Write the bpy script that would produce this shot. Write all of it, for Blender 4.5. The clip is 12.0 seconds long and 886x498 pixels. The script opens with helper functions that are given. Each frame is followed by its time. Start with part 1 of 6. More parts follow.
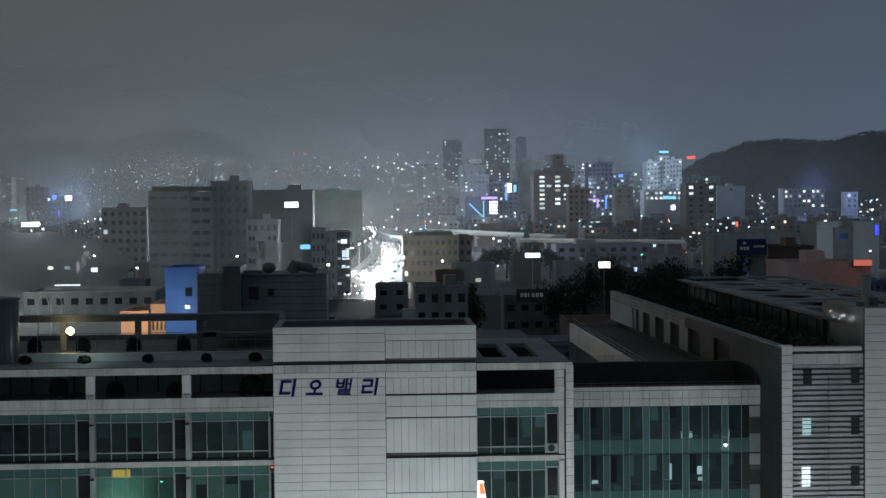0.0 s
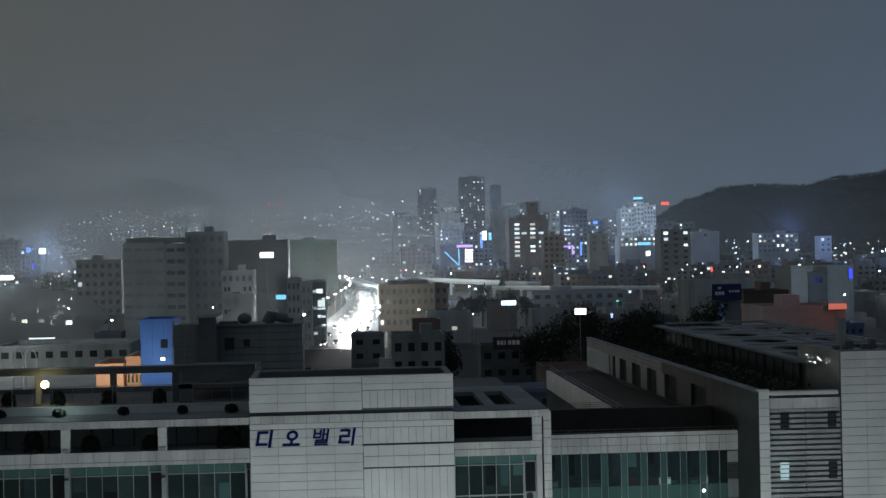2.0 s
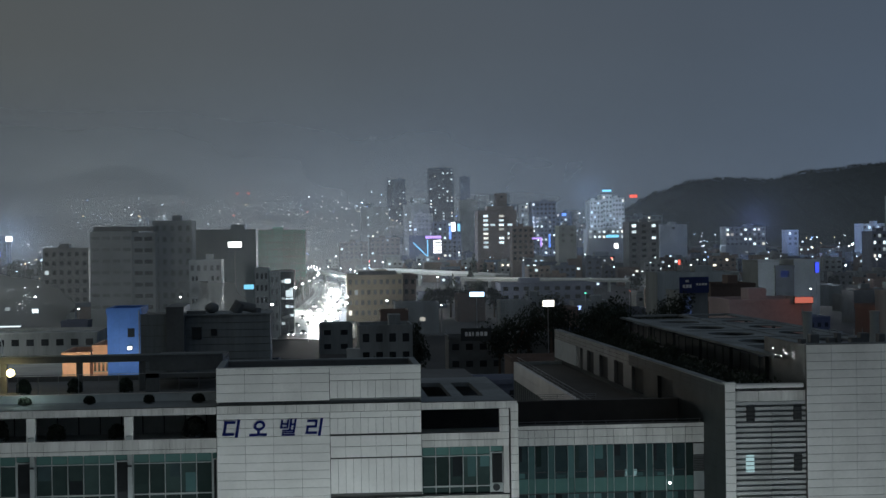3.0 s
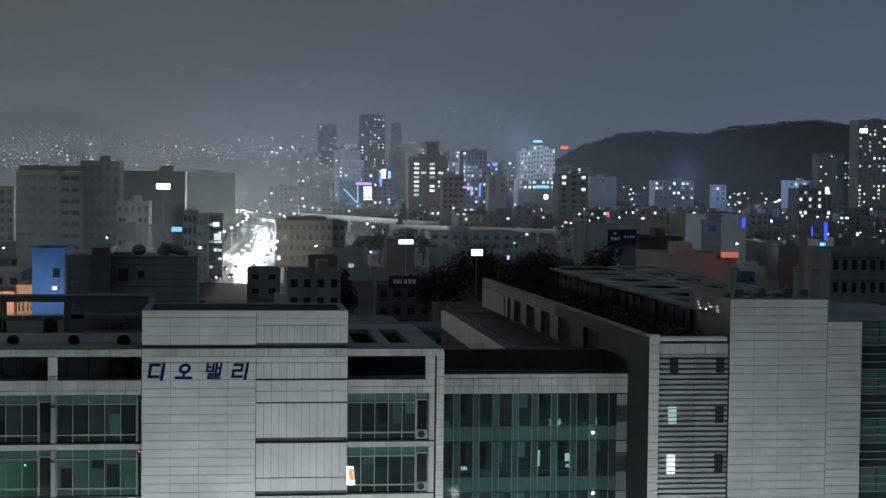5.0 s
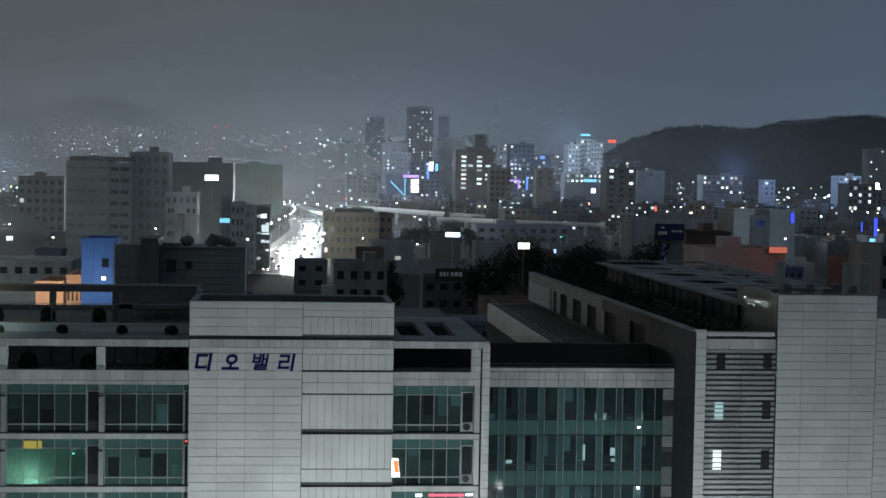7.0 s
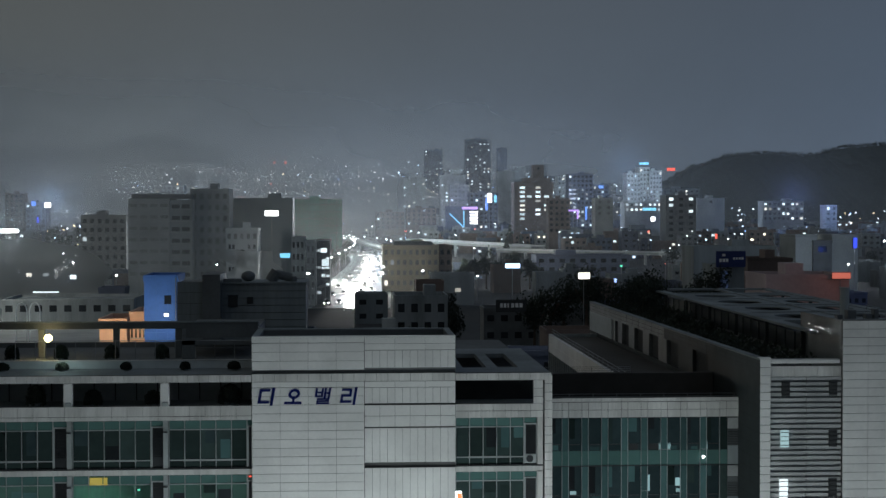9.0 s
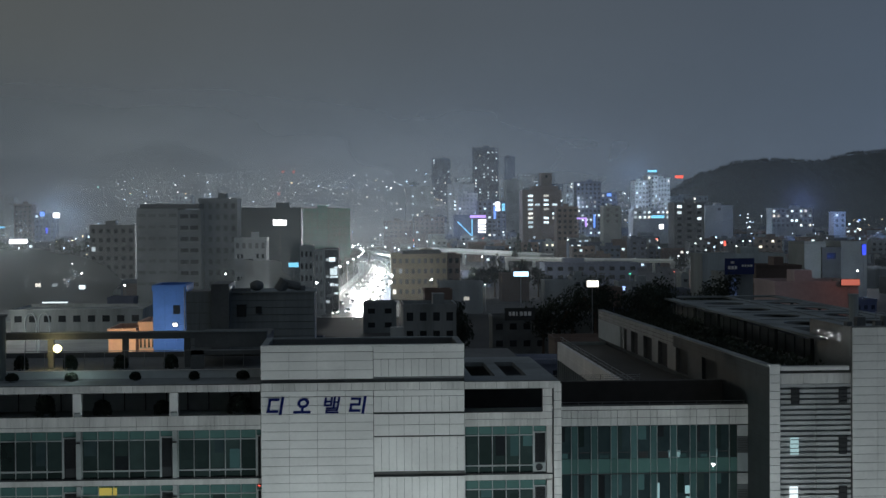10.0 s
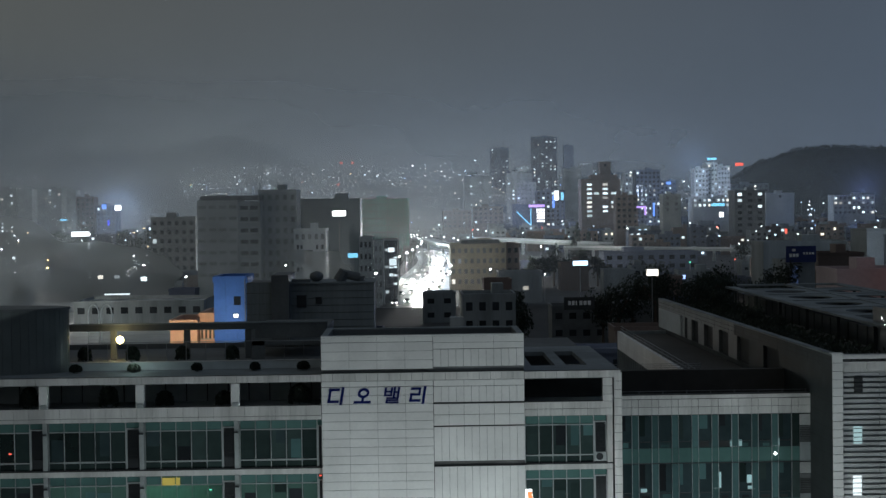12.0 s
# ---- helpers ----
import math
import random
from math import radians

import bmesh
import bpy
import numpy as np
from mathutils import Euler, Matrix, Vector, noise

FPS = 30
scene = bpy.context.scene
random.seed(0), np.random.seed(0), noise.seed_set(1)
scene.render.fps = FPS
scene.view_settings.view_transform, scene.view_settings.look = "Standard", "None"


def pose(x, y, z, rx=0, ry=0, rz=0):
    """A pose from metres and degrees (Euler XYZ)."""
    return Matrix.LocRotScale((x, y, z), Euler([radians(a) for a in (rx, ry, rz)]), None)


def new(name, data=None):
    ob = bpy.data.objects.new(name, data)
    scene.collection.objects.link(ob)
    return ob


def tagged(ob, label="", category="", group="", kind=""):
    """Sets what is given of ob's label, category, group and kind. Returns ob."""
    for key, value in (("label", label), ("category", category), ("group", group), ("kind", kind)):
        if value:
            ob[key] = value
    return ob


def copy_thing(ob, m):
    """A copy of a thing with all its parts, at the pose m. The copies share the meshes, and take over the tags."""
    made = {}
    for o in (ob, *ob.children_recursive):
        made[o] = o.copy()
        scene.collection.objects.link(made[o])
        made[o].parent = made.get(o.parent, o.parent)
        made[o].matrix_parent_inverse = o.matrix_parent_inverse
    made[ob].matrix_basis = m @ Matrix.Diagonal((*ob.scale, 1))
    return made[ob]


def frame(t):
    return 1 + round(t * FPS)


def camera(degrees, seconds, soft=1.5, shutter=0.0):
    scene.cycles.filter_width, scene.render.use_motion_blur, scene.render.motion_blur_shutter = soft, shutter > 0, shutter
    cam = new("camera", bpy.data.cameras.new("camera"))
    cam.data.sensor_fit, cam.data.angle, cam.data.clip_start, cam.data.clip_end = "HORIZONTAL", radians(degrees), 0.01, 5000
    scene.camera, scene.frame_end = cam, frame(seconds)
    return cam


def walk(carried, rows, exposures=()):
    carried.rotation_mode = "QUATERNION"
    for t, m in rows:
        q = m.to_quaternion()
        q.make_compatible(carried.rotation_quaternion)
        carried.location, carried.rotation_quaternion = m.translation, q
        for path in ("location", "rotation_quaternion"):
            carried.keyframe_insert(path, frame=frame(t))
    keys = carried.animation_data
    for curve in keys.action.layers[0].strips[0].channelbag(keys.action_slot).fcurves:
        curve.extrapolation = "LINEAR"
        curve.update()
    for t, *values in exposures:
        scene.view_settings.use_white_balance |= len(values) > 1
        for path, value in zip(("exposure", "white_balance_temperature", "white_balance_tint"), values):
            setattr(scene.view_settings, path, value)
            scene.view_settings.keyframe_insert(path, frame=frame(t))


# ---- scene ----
# Metres, z up. The camera stands at a high window and pans over the roofs; y runs away from it.
EYE = 28.0
cam = camera(31.3, 12.0, soft=1.45)
ROWS = [
    (0.0, 88.235, 0.536, -2.708),
    (0.5, 88.262, 0.532, -2.784),
    (1.0, 88.282, 1.054, -2.927),
    (1.5, 89.156, 1.181, -3.247),
    (2.0, 89.976, 1.183, -3.601),
    (2.5, 90.036, 0.849, -4.58),
    (3.0, 89.633, 0.735, -4.736),
    (3.5, 88.52, -0.433, -5.996),
    (3.7, 88.006, -0.822, -6.005),
    (5.3, 87.727, -0.559, -7.375),
    (5.5, 87.73, -0.5, -7.33),
    (6.0, 87.5, -0.786, -6.311),
    (6.5, 88.777, -1.028, -6.231),
    (7.0, 87.453, -0.99, -5.549),
    (7.2, 87.774, -0.941, -5.286),
    (9.0, 88.587, 0.076, -3.42),
    (9.5, 88.834, 0.233, -3.326),
    (10.0, 88.899, 0.347, -3.124),
    (10.5, 88.887, 0.483, -1.605),
    (11.0, 88.832, 0.625, -1.394),
    (11.5, 88.669, 0.712, -1.276),
    (12.0, 88.551, 0.78, -0.999),
]
walk(cam, [(t, pose(0, 0, EYE, rx, ry, rz)) for t, rx, ry, rz in ROWS])

# ---- night sky, lit from below by the city ----
world = bpy.data.worlds.new("night_sky")
scene.world = world
world.use_nodes = True
wn, wl = world.node_tree.nodes, world.node_tree.links
wn.clear()
w_out, w_bg = wn.new("ShaderNodeOutputWorld"), wn.new("ShaderNodeBackground")
w_co, w_sep = wn.new("ShaderNodeTexCoord"), wn.new("ShaderNodeSeparateXYZ")
wl.new(w_co.outputs["Generated"], w_sep.inputs[0])
w_side = wn.new("ShaderNodeMapRange")
w_side.inputs["From Min"].default_value, w_side.inputs["From Max"].default_value = -0.28, 0.42
wl.new(w_sep.outputs["X"], w_side.inputs["Value"])
w_warm = wn.new("ShaderNodeMix")
w_warm.data_type = "RGBA"
w_warm.inputs[6].default_value = (0.082, 0.089, 0.087, 1)
w_warm.inputs[7].default_value = (0.058, 0.080, 0.115, 1)
wl.new(w_side.outputs[0], w_warm.inputs[0])
w_up = wn.new("ShaderNodeValToRGB")
w_up.color_ramp.elements[0].position, w_up.color_ramp.elements[0].color = 0.0, (1.25, 1.3, 1.35, 1)
w_up.color_ramp.elements[1].position, w_up.color_ramp.elements[1].color = 0.5, (1.0, 1.0, 1.0, 1)
for where, tone in ((0.04, (1.3, 1.33, 1.38)), (0.075, (1.1, 1.12, 1.14)), (0.12, (0.98, 0.98, 0.98)), (0.17, (0.92, 0.92, 0.92))):
    w_up.color_ramp.elements.new(where).color = (*tone, 1)
wl.new(w_sep.outputs["Z"], w_up.inputs[0])
w_cloud = wn.new("ShaderNodeTexNoise")
w_cloud.inputs["Scale"].default_value, w_cloud.inputs["Detail"].default_value = 5.0, 4.0
wl.new(w_co.outputs["Generated"], w_cloud.inputs["Vector"])
w_cr = wn.new("ShaderNodeMapRange")
w_cr.inputs["To Min"].default_value, w_cr.inputs["To Max"].default_value = 0.86, 1.14
wl.new(w_cloud.outputs[0], w_cr.inputs["Value"])
w_m1, w_m2 = wn.new("ShaderNodeMix"), wn.new("ShaderNodeMix")
for node in (w_m1, w_m2):
    node.data_type, node.blend_type = "RGBA", "MULTIPLY"
    node.inputs[0].default_value = 1.0
wl.new(w_warm.outputs[2], w_m1.inputs[6])
wl.new(w_up.outputs[0], w_m1.inputs[7])
wl.new(w_m1.outputs[2], w_m2.inputs[6])
wl.new(w_cr.outputs[0], w_m2.inputs[7])
wl.new(w_m2.outputs[2], w_bg.inputs["Color"])
w_bg.inputs["Strength"].default_value = 1.14
wl.new(w_bg.outputs[0], w_out.inputs[0])


def lamp(name, at, watts, colour=(1, 1, 1), radius=0.5):
    data = bpy.data.lights.new(name, "POINT")
    data.energy, data.color, data.shadow_soft_size = watts, colour, radius
    ob = new(name, data)
    ob.location = at
    return ob


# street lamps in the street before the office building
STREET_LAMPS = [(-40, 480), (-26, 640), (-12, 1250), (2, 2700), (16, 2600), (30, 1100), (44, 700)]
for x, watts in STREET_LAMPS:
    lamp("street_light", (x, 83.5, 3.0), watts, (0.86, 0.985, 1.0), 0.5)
# lit roads of the city, with added fill lamps over yards and districts
lamp("road_light", (2, 610, 8), 230000, (0.95, 0.98, 0.95), 3)
lamp("road_light", (8, 720, 8), 40000, (0.95, 0.98, 0.95), 3)
lamp("road_light", (13, 516, 9), 3800, (1.0, 0.92, 0.75), 1)
lamp("road_light", (13, 930, 10), 90000, (0.9, 0.97, 1.0), 3)
lamp("yard_light", (-95, 390, 22), 20000, (1.0, 0.99, 0.93), 3)
lamp("yard_light", (-135, 570, 24), 14000, (1.0, 0.98, 0.92), 3)
lamp("flyover_light", (62, 905, 18), 14000, (0.95, 0.98, 1.0), 2)
lamp("flyover_light", (98, 800, 14), 2600, (1.0, 0.97, 0.88), 2)
lamp("yard_light", (190, 620, 24), 26000, (0.8, 0.88, 1.0), 3)
# unseen fill lamps hung high to brighten the haze sheets and far walls
lamp("district_light", (30, 1150, 40), 210000, (0.55, 0.72, 1.0), 5)
lamp("district_light", (-330, 2420, 190), 210000, (0.98, 0.98, 0.92), 8)
lamp("district_light", (-20, 2420, 190), 290000, (0.6, 0.8, 1.0), 8)
lamp("district_light", (240, 1900, 60), 350000, (0.45, 0.62, 1.0), 8)
lamp("district_light", (190, 1150, 40), 110000, (0.6, 0.75, 1.0), 5)
lamp("district_light", (330, 950, 30), 75000, (0.3, 0.5, 1.0), 5)
lamp("district_light", (60, 1400, 60), 70000, (0.8, 0.9, 1.0), 5)
lamp("district_light", (-220, 1420, 60), 80000, (0.95, 0.98, 0.95), 5)
lamp("district_light", (-160, 960, 40), 75000, (0.95, 0.98, 0.95), 5)
lamp("neon_light", (142, 374, 16), 1800, (0.1, 0.2, 1.0), 1)
lamp("neon_light", (70, 1190, 30), 25000, (0.4, 0.5, 1.0), 2)
# added lamps near the strongest signs, throwing a halo onto the haze sheets
lamp("sign_light", (111, 1260, 37), 40000, (0.3, 0.45, 1.0), 1)
lamp("sign_light", (92, 1262, 24), 15000, (0.45, 0.5, 1.0), 1)
lamp("sign_light", (-192.5, 1028, 32), 24000, (0.4, 0.6, 1.0), 1)
lamp("sign_light", (-148, 682, 19), 4500, (0.8, 0.92, 1.0), 1)
lamp("sign_light", (226, 1262, 62), 30000, (0.3, 0.55, 1.0), 1)
lamp("sign_light", (208, 1264, 27), 6000, (0.55, 0.7, 1.0), 1)
lamp("sign_light", (297, 1030, 37), 25000, (0.25, 0.4, 1.0), 1)
# added fill lamps for the arches, grey halls, near roofs and coloured houses
lamp("yard_light", (-66, 320, 4), 900, (0.9, 0.98, 1.0), 0.4)
lamp("yard_light", (122, 398, 20), 5000, (0.75, 0.88, 1.0), 1)
lamp("shop_light", (83, 255, 17.5), 160, (1.0, 0.3, 0.2), 0.5)
lamp("yard_light", (34, 225, 21), 2200, (0.85, 0.93, 1.0), 0.5)
lamp("yard_light", (-22, 175, 15), 900, (0.8, 0.9, 1.0), 0.4)
lamp("yard_light", (-27, 186, 13.5), 2600, (1.0, 0.75, 0.45), 0.4)

# ---- materials ----
def material(name, colour, rough=0.7, metal=0.0, grain=6.0, stain=0.35, vary=0.0, bump=0.15, streak=False, emit=None, emit_strength=0.0, spec=0.4):
    """Plain surface with stains at two scales, fine relief and a per-piece tone."""
    m = bpy.data.materials.new(name)
    m.use_nodes = True
    n, l = m.node_tree.nodes, m.node_tree.links
    b = n["Principled BSDF"]
    b.inputs["Roughness"].default_value, b.inputs["Metallic"].default_value = rough, metal
    b.inputs["Specular IOR Level"].default_value = spec
    co = n.new("ShaderNodeTexCoord")
    mp = n.new("ShaderNodeMapping")
    geo = n.new("ShaderNodeNewGeometry")
    l.new(geo.outputs["Position"], mp.inputs[0])
    if streak:
        mp.inputs["Scale"].default_value = (1, 1, 0.12)
    big, fine = n.new("ShaderNodeTexNoise"), n.new("ShaderNodeTexNoise")
    big.inputs["Scale"].default_value, big.inputs["Detail"].default_value = grain * 0.12, 5
    fine.inputs["Scale"].default_value, fine.inputs["Detail"].default_value = grain * 2.0, 3
    l.new(mp.outputs[0], big.inputs["Vector"])
    l.new(mp.outputs[0], fine.inputs["Vector"])
    add = n.new("ShaderNodeMath")
    add.operation = "MULTIPLY_ADD"
    add.inputs[1].default_value = 0.35
    l.new(fine.outputs[0], add.inputs[0])
    l.new(big.outputs[0], add.inputs[2])
    rng = n.new("ShaderNodeMapRange")
    rng.inputs["From Min"].default_value, rng.inputs["From Max"].default_value = 0.4, 0.95
    rng.inputs["To Min"].default_value, rng.inputs["To Max"].default_value = 1.0 - stain, 1.0 + stain * 0.35
    l.new(add.outputs[0], rng.inputs["Value"])
    tone = rng.outputs[0]
    if vary:
        info = n.new("ShaderNodeObjectInfo")
        vr = n.new("ShaderNodeMapRange")
        vr.inputs["To Min"].default_value, vr.inputs["To Max"].default_value = 1 - vary, 1 + vary
        l.new(info.outputs["Random"], vr.inputs["Value"])
        mul = n.new("ShaderNodeMath")
        mul.operation = "MULTIPLY"
        l.new(tone, mul.inputs[0])
        l.new(vr.outputs[0], mul.inputs[1])
        tone = mul.outputs[0]
    mix = n.new("ShaderNodeMix")
    mix.data_type, mix.blend_type = "RGBA", "MULTIPLY"
    mix.inputs[0].default_value = 1.0
    mix.inputs[6].default_value = (*colour, 1)
    l.new(tone, mix.inputs[7])
    l.new(mix.outputs[2], b.inputs["Base Color"])
    if bump:
        bp = n.new("ShaderNodeBump")
        bp.inputs["Strength"].default_value, bp.inputs["Distance"].default_value = bump, 0.02
        l.new(fine.outputs[0], bp.inputs["Height"])
        l.new(bp.outputs[0], b.inputs["Normal"])
    if emit:
        b.inputs["Emission Color"].default_value = (*emit, 1)
        b.inputs["Emission Strength"].default_value = emit_strength
    return m


def glow(name, colour, strength, vary=0.0):
    """A lit lamp, sign or window."""
    m = bpy.data.materials.new(name)
    m.use_nodes = True
    n, l = m.node_tree.nodes, m.node_tree.links
    b = n["Principled BSDF"]
    b.inputs["Base Color"].default_value = (0.1, 0.1, 0.1, 1)
    b.inputs["Emission Color"].default_value = (*colour, 1)
    b.inputs["Emission Strength"].default_value = strength
    if vary:
        info, vr = n.new("ShaderNodeObjectInfo"), n.new("ShaderNodeMapRange")
        vr.inputs["To Min"].default_value, vr.inputs["To Max"].default_value = strength * (1 - vary), strength * (1 + vary)
        l.new(info.outputs["Random"], vr.inputs["Value"])
        l.new(vr.outputs[0], b.inputs["Emission Strength"])
    return m


PANEL = material("white_panel", (0.77, 0.765, 0.75), 0.5, 0.0, 3.0, 0.22, 0.035, 0.04)
TILE = material("white_coping", (0.7, 0.69, 0.67), 0.55, 0.0, 4.0, 0.45, 0.06, 0.05, streak=True)
JOINT = material("joint_backing", (0.12, 0.12, 0.12), 0.9)
LOUVRE = material("louvre_metal", (0.55, 0.56, 0.56), 0.5, 0.3, 4.0, 0.4, 0.05)
# near black: unlit depth of recesses and rooms painted in; also dark joints
SHADOW = material("shade_and_joint_black", (0.045, 0.048, 0.05), 0.9)
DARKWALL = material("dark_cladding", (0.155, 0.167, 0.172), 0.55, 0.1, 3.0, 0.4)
GREYWALL = material("grey_concrete", (0.27, 0.3, 0.31), 0.85, 0.0, 2.0, 0.45, 0.0, 0.2, streak=True)
ROOF = material("roof_felt", (0.17, 0.177, 0.18), 0.8, 0.0, 1.2, 0.5)
FRAME = material("aluminium_frame", (0.4, 0.43, 0.43), 0.5, 0.2, 4.0, 0.3)
# near black that puts shade into side walls and parts under the canopy
SHADEDARK = material("shade_dark", (0.035, 0.043, 0.046), 0.6, 0.0, 5.0, 0.4, spec=0.2)
DRUMGLASS = material("grey_drum_glass", (0.15, 0.17, 0.168), 0.3, 0.0, 0.5, 0.5, 0.1, 0.0)
CURTAIN = material("teal_curtain_glass", (0.085, 0.165, 0.165), 0.06, 0.0, 0.8, 0.35, 0.3, 0.0, spec=0.7)
GLASSLIT = material("glass_of_lit_room", (0.05, 0.1, 0.09), 0.12, 0.0, 0.8, 0.5, 0.3, 0.0, emit=(0.35, 0.75, 0.6), emit_strength=0.035, spec=0.7)
# pane lightened to grey: haze over the city put into its colour
GREYPANE = material("haze_lightened_pane", (0.2, 0.21, 0.215), 0.3, 0.0, 1.0, 0.3, 0.2, 0.0)
RED_BROWN = material("court_roof_felt", (0.075, 0.07, 0.066), 0.85, 0.0, 0.6, 0.5)
DFRAME = material("dark_frame", (0.05, 0.055, 0.06), 0.45, 0.4)
GLASS = material("teal_glass", (0.04, 0.063, 0.06), 0.09, 0.0, 0.8, 0.5, 0.5, 0.0, spec=0.8)
SPANDREL = material("teal_spandrel", (0.1, 0.2, 0.185), 0.07, 0.0, 0.8, 0.25, 0.1, 0.0, spec=0.7)
DGLASS = material("dark_glass", (0.045, 0.072, 0.078), 0.06, 0.0, 0.8, 0.5, 0.2, 0.0, spec=0.6)
BLUELET = material("blue_letter", (0.006, 0.014, 0.11), 0.5, spec=0.15, stain=0.2)
BLUEBOARD = material("navy_board", (0.02, 0.035, 0.14), 0.4)
WHITEBAR = material("white_paint", (0.8, 0.8, 0.8), 0.7)
BLUEBOX = material("blue_sheet", (0.1, 0.24, 0.6), 0.6, 0.0, 2.0, 0.3)
ASPHALT = material("asphalt", (0.06, 0.06, 0.062), 0.32, 0.0, 1.0, 0.4)
GROUND = material("ground_dark", (0.055, 0.057, 0.06), 0.85, 0.0, 0.2, 0.6)
CONC = material("pale_concrete", (0.39, 0.42, 0.42), 0.85, 0.0, 1.0, 0.35, 0.1)
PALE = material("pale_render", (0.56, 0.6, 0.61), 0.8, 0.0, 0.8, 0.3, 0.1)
TAN = material("tan_tile", (0.38, 0.35, 0.27), 0.8, 0.0, 0.8, 0.3)
BRICKC = material("brown_brick", (0.17, 0.13, 0.115), 0.85, 0.0, 0.8, 0.4, 0.15)
TEALWALL = material("teal_grey_wall", (0.13, 0.17, 0.175), 0.6, 0.0, 0.8, 0.4)
NAVY = material("navy_wall", (0.1, 0.12, 0.17), 0.7, 0.0, 0.8, 0.4, 0.1)
GREEN = material("green_netting", (0.045, 0.2, 0.15), 0.8, 0.0, 0.8, 0.4)
PINK = material("pink_render", (0.5, 0.4, 0.4), 0.8, 0.0, 0.8, 0.3)
ORANGE = material("orange_render", (0.75, 0.5, 0.38), 0.8, 0.0, 0.8, 0.3)
LEAF = material("leaf", (0.03, 0.042, 0.03), 0.7, 0.0, 3.0, 0.5, 0.2)
WOODS = material("wooded_slope", (0.036, 0.052, 0.05), 0.9, 0.0, 0.05, 0.5)
BARK = material("bark", (0.08, 0.06, 0.045), 0.9)
STEEL = material("galvanised_steel", (0.35, 0.36, 0.37), 0.5, 0.7)
RUBBER = material("rubber", (0.02, 0.02, 0.02), 0.8)
PANE = material("dark_pane", (0.03, 0.035, 0.04), 0.15, 0.0, 1.0, 0.4, 0.3, 0.0)
ROOMLIT = glow("dim_lit_room", (0.45, 0.8, 0.85), 0.35, 0.5)
REDSIGN = glow("red_strip", (1.0, 0.12, 0.2), 1.2)
STAIRLIT = glow("lit_stair_window", (0.6, 0.92, 0.97), 0.5)
STAIRBRIGHT = glow("bright_stair_window", (0.85, 0.97, 1.0), 1.1)
LIT = glow("lit_window_cool", (0.78, 0.93, 1.0), 1.2, 0.75)
LITW = glow("lit_window_warm", (1.0, 0.96, 0.86), 1.2, 0.75)
BRIGHT = glow("lamp_white", (0.9, 0.97, 1.0), 14.0)
HEAD = glow("headlight", (1.0, 0.98, 0.92), 22.0)
YELLOWDIM = glow("yellow_sign", (0.8, 0.65, 0.08), 0.38)
YELLOW = glow("lamp_yellow", (1.0, 0.82, 0.35), 8.0)
BLUE = glow("sign_blue", (0.12, 0.3, 1.0), 1.6)
CYAN = glow("sign_cyan", (0.2, 0.65, 1.0), 1.5)
RED = glow("lamp_red", (1.0, 0.12, 0.07), 1.6)
GREENL = glow("lamp_green", (0.15, 1.0, 0.65), 1.6)
ORGL = glow("sign_orange", (1.0, 0.3, 0.06), 1.0)
PALEBLUE = glow("sign_pale_blue", (0.5, 0.74, 1.0), 3.0)
WHITEL = glow("sign_white", (0.95, 0.98, 1.0), 4.0)
BLUEGLASS = glow("lit_blue_glass_block", (0.2, 0.34, 0.8), 0.09, 0.5)
VIOLET = glow("sign_violet", (0.5, 0.3, 1.0), 1.6)
REDDIM = glow("sign_red", (0.8, 0.2, 0.14), 0.6)
BLUEDIM = glow("neon_blue", (0.04, 0.08, 1.0), 1.2)


def frosted(name, colour):
    """Frosted glass that lets a room's lamp shine through."""
    m = bpy.data.materials.new(name)
    m.use_nodes = True
    n, l = m.node_tree.nodes, m.node_tree.links
    tra, mix, tex = n.new("ShaderNodeBsdfTranslucent"), n.new("ShaderNodeMixShader"), n.new("ShaderNodeTexNoise")
    tra.inputs["Color"].default_value = (*colour, 1)
    tex.inputs["Scale"].default_value = 3.0
    b = n["Principled BSDF"]
    b.inputs["Base Color"].default_value, b.inputs["Roughness"].default_value = (0.04, 0.07, 0.065, 1), 0.12
    rng = n.new("ShaderNodeMapRange")
    rng.inputs["To Min"].default_value, rng.inputs["To Max"].default_value = 0.45, 0.85
    l.new(tex.outputs[0], rng.inputs["Value"])
    l.new(rng.outputs[0], mix.inputs[0])
    l.new(b.outputs[0], mix.inputs[1])
    l.new(tra.outputs[0], mix.inputs[2])
    l.new(mix.outputs[0], n["Material Output"].inputs[0])
    return m


FROST = frosted("frosted_glass", (0.45, 0.72, 0.62))


# ---- building blocks ----
BOXES = {}


def base_of(ob):
    v = Vector((0, 0, 0))
    while ob:
        v += ob.location
        ob = ob.parent
    return v


def thing(name, at, label, category, group="", kind=""):
    ob = new(name)
    ob.location, ob.empty_display_size = at, 0.5
    return tagged(ob, label, category, group, kind)


def mesh_from(bm, name, mat):
    me = bpy.data.meshes.new(name)
    bm.to_mesh(me)
    bm.free()
    me.materials.append(mat)
    return me


def part(name, bm, mat, parent=None, label="", at=(0, 0, 0), smooth=False):
    """Link a bmesh, built round `at` of the world, as one mesh under its thing."""
    me = mesh_from(bm, name, mat)
    if smooth:
        for f in me.polygons:
            f.use_smooth = True
    ob = new(name, me)
    ob.parent = parent
    ob.location = Vector(at) - base_of(parent)
    return tagged(ob, label)


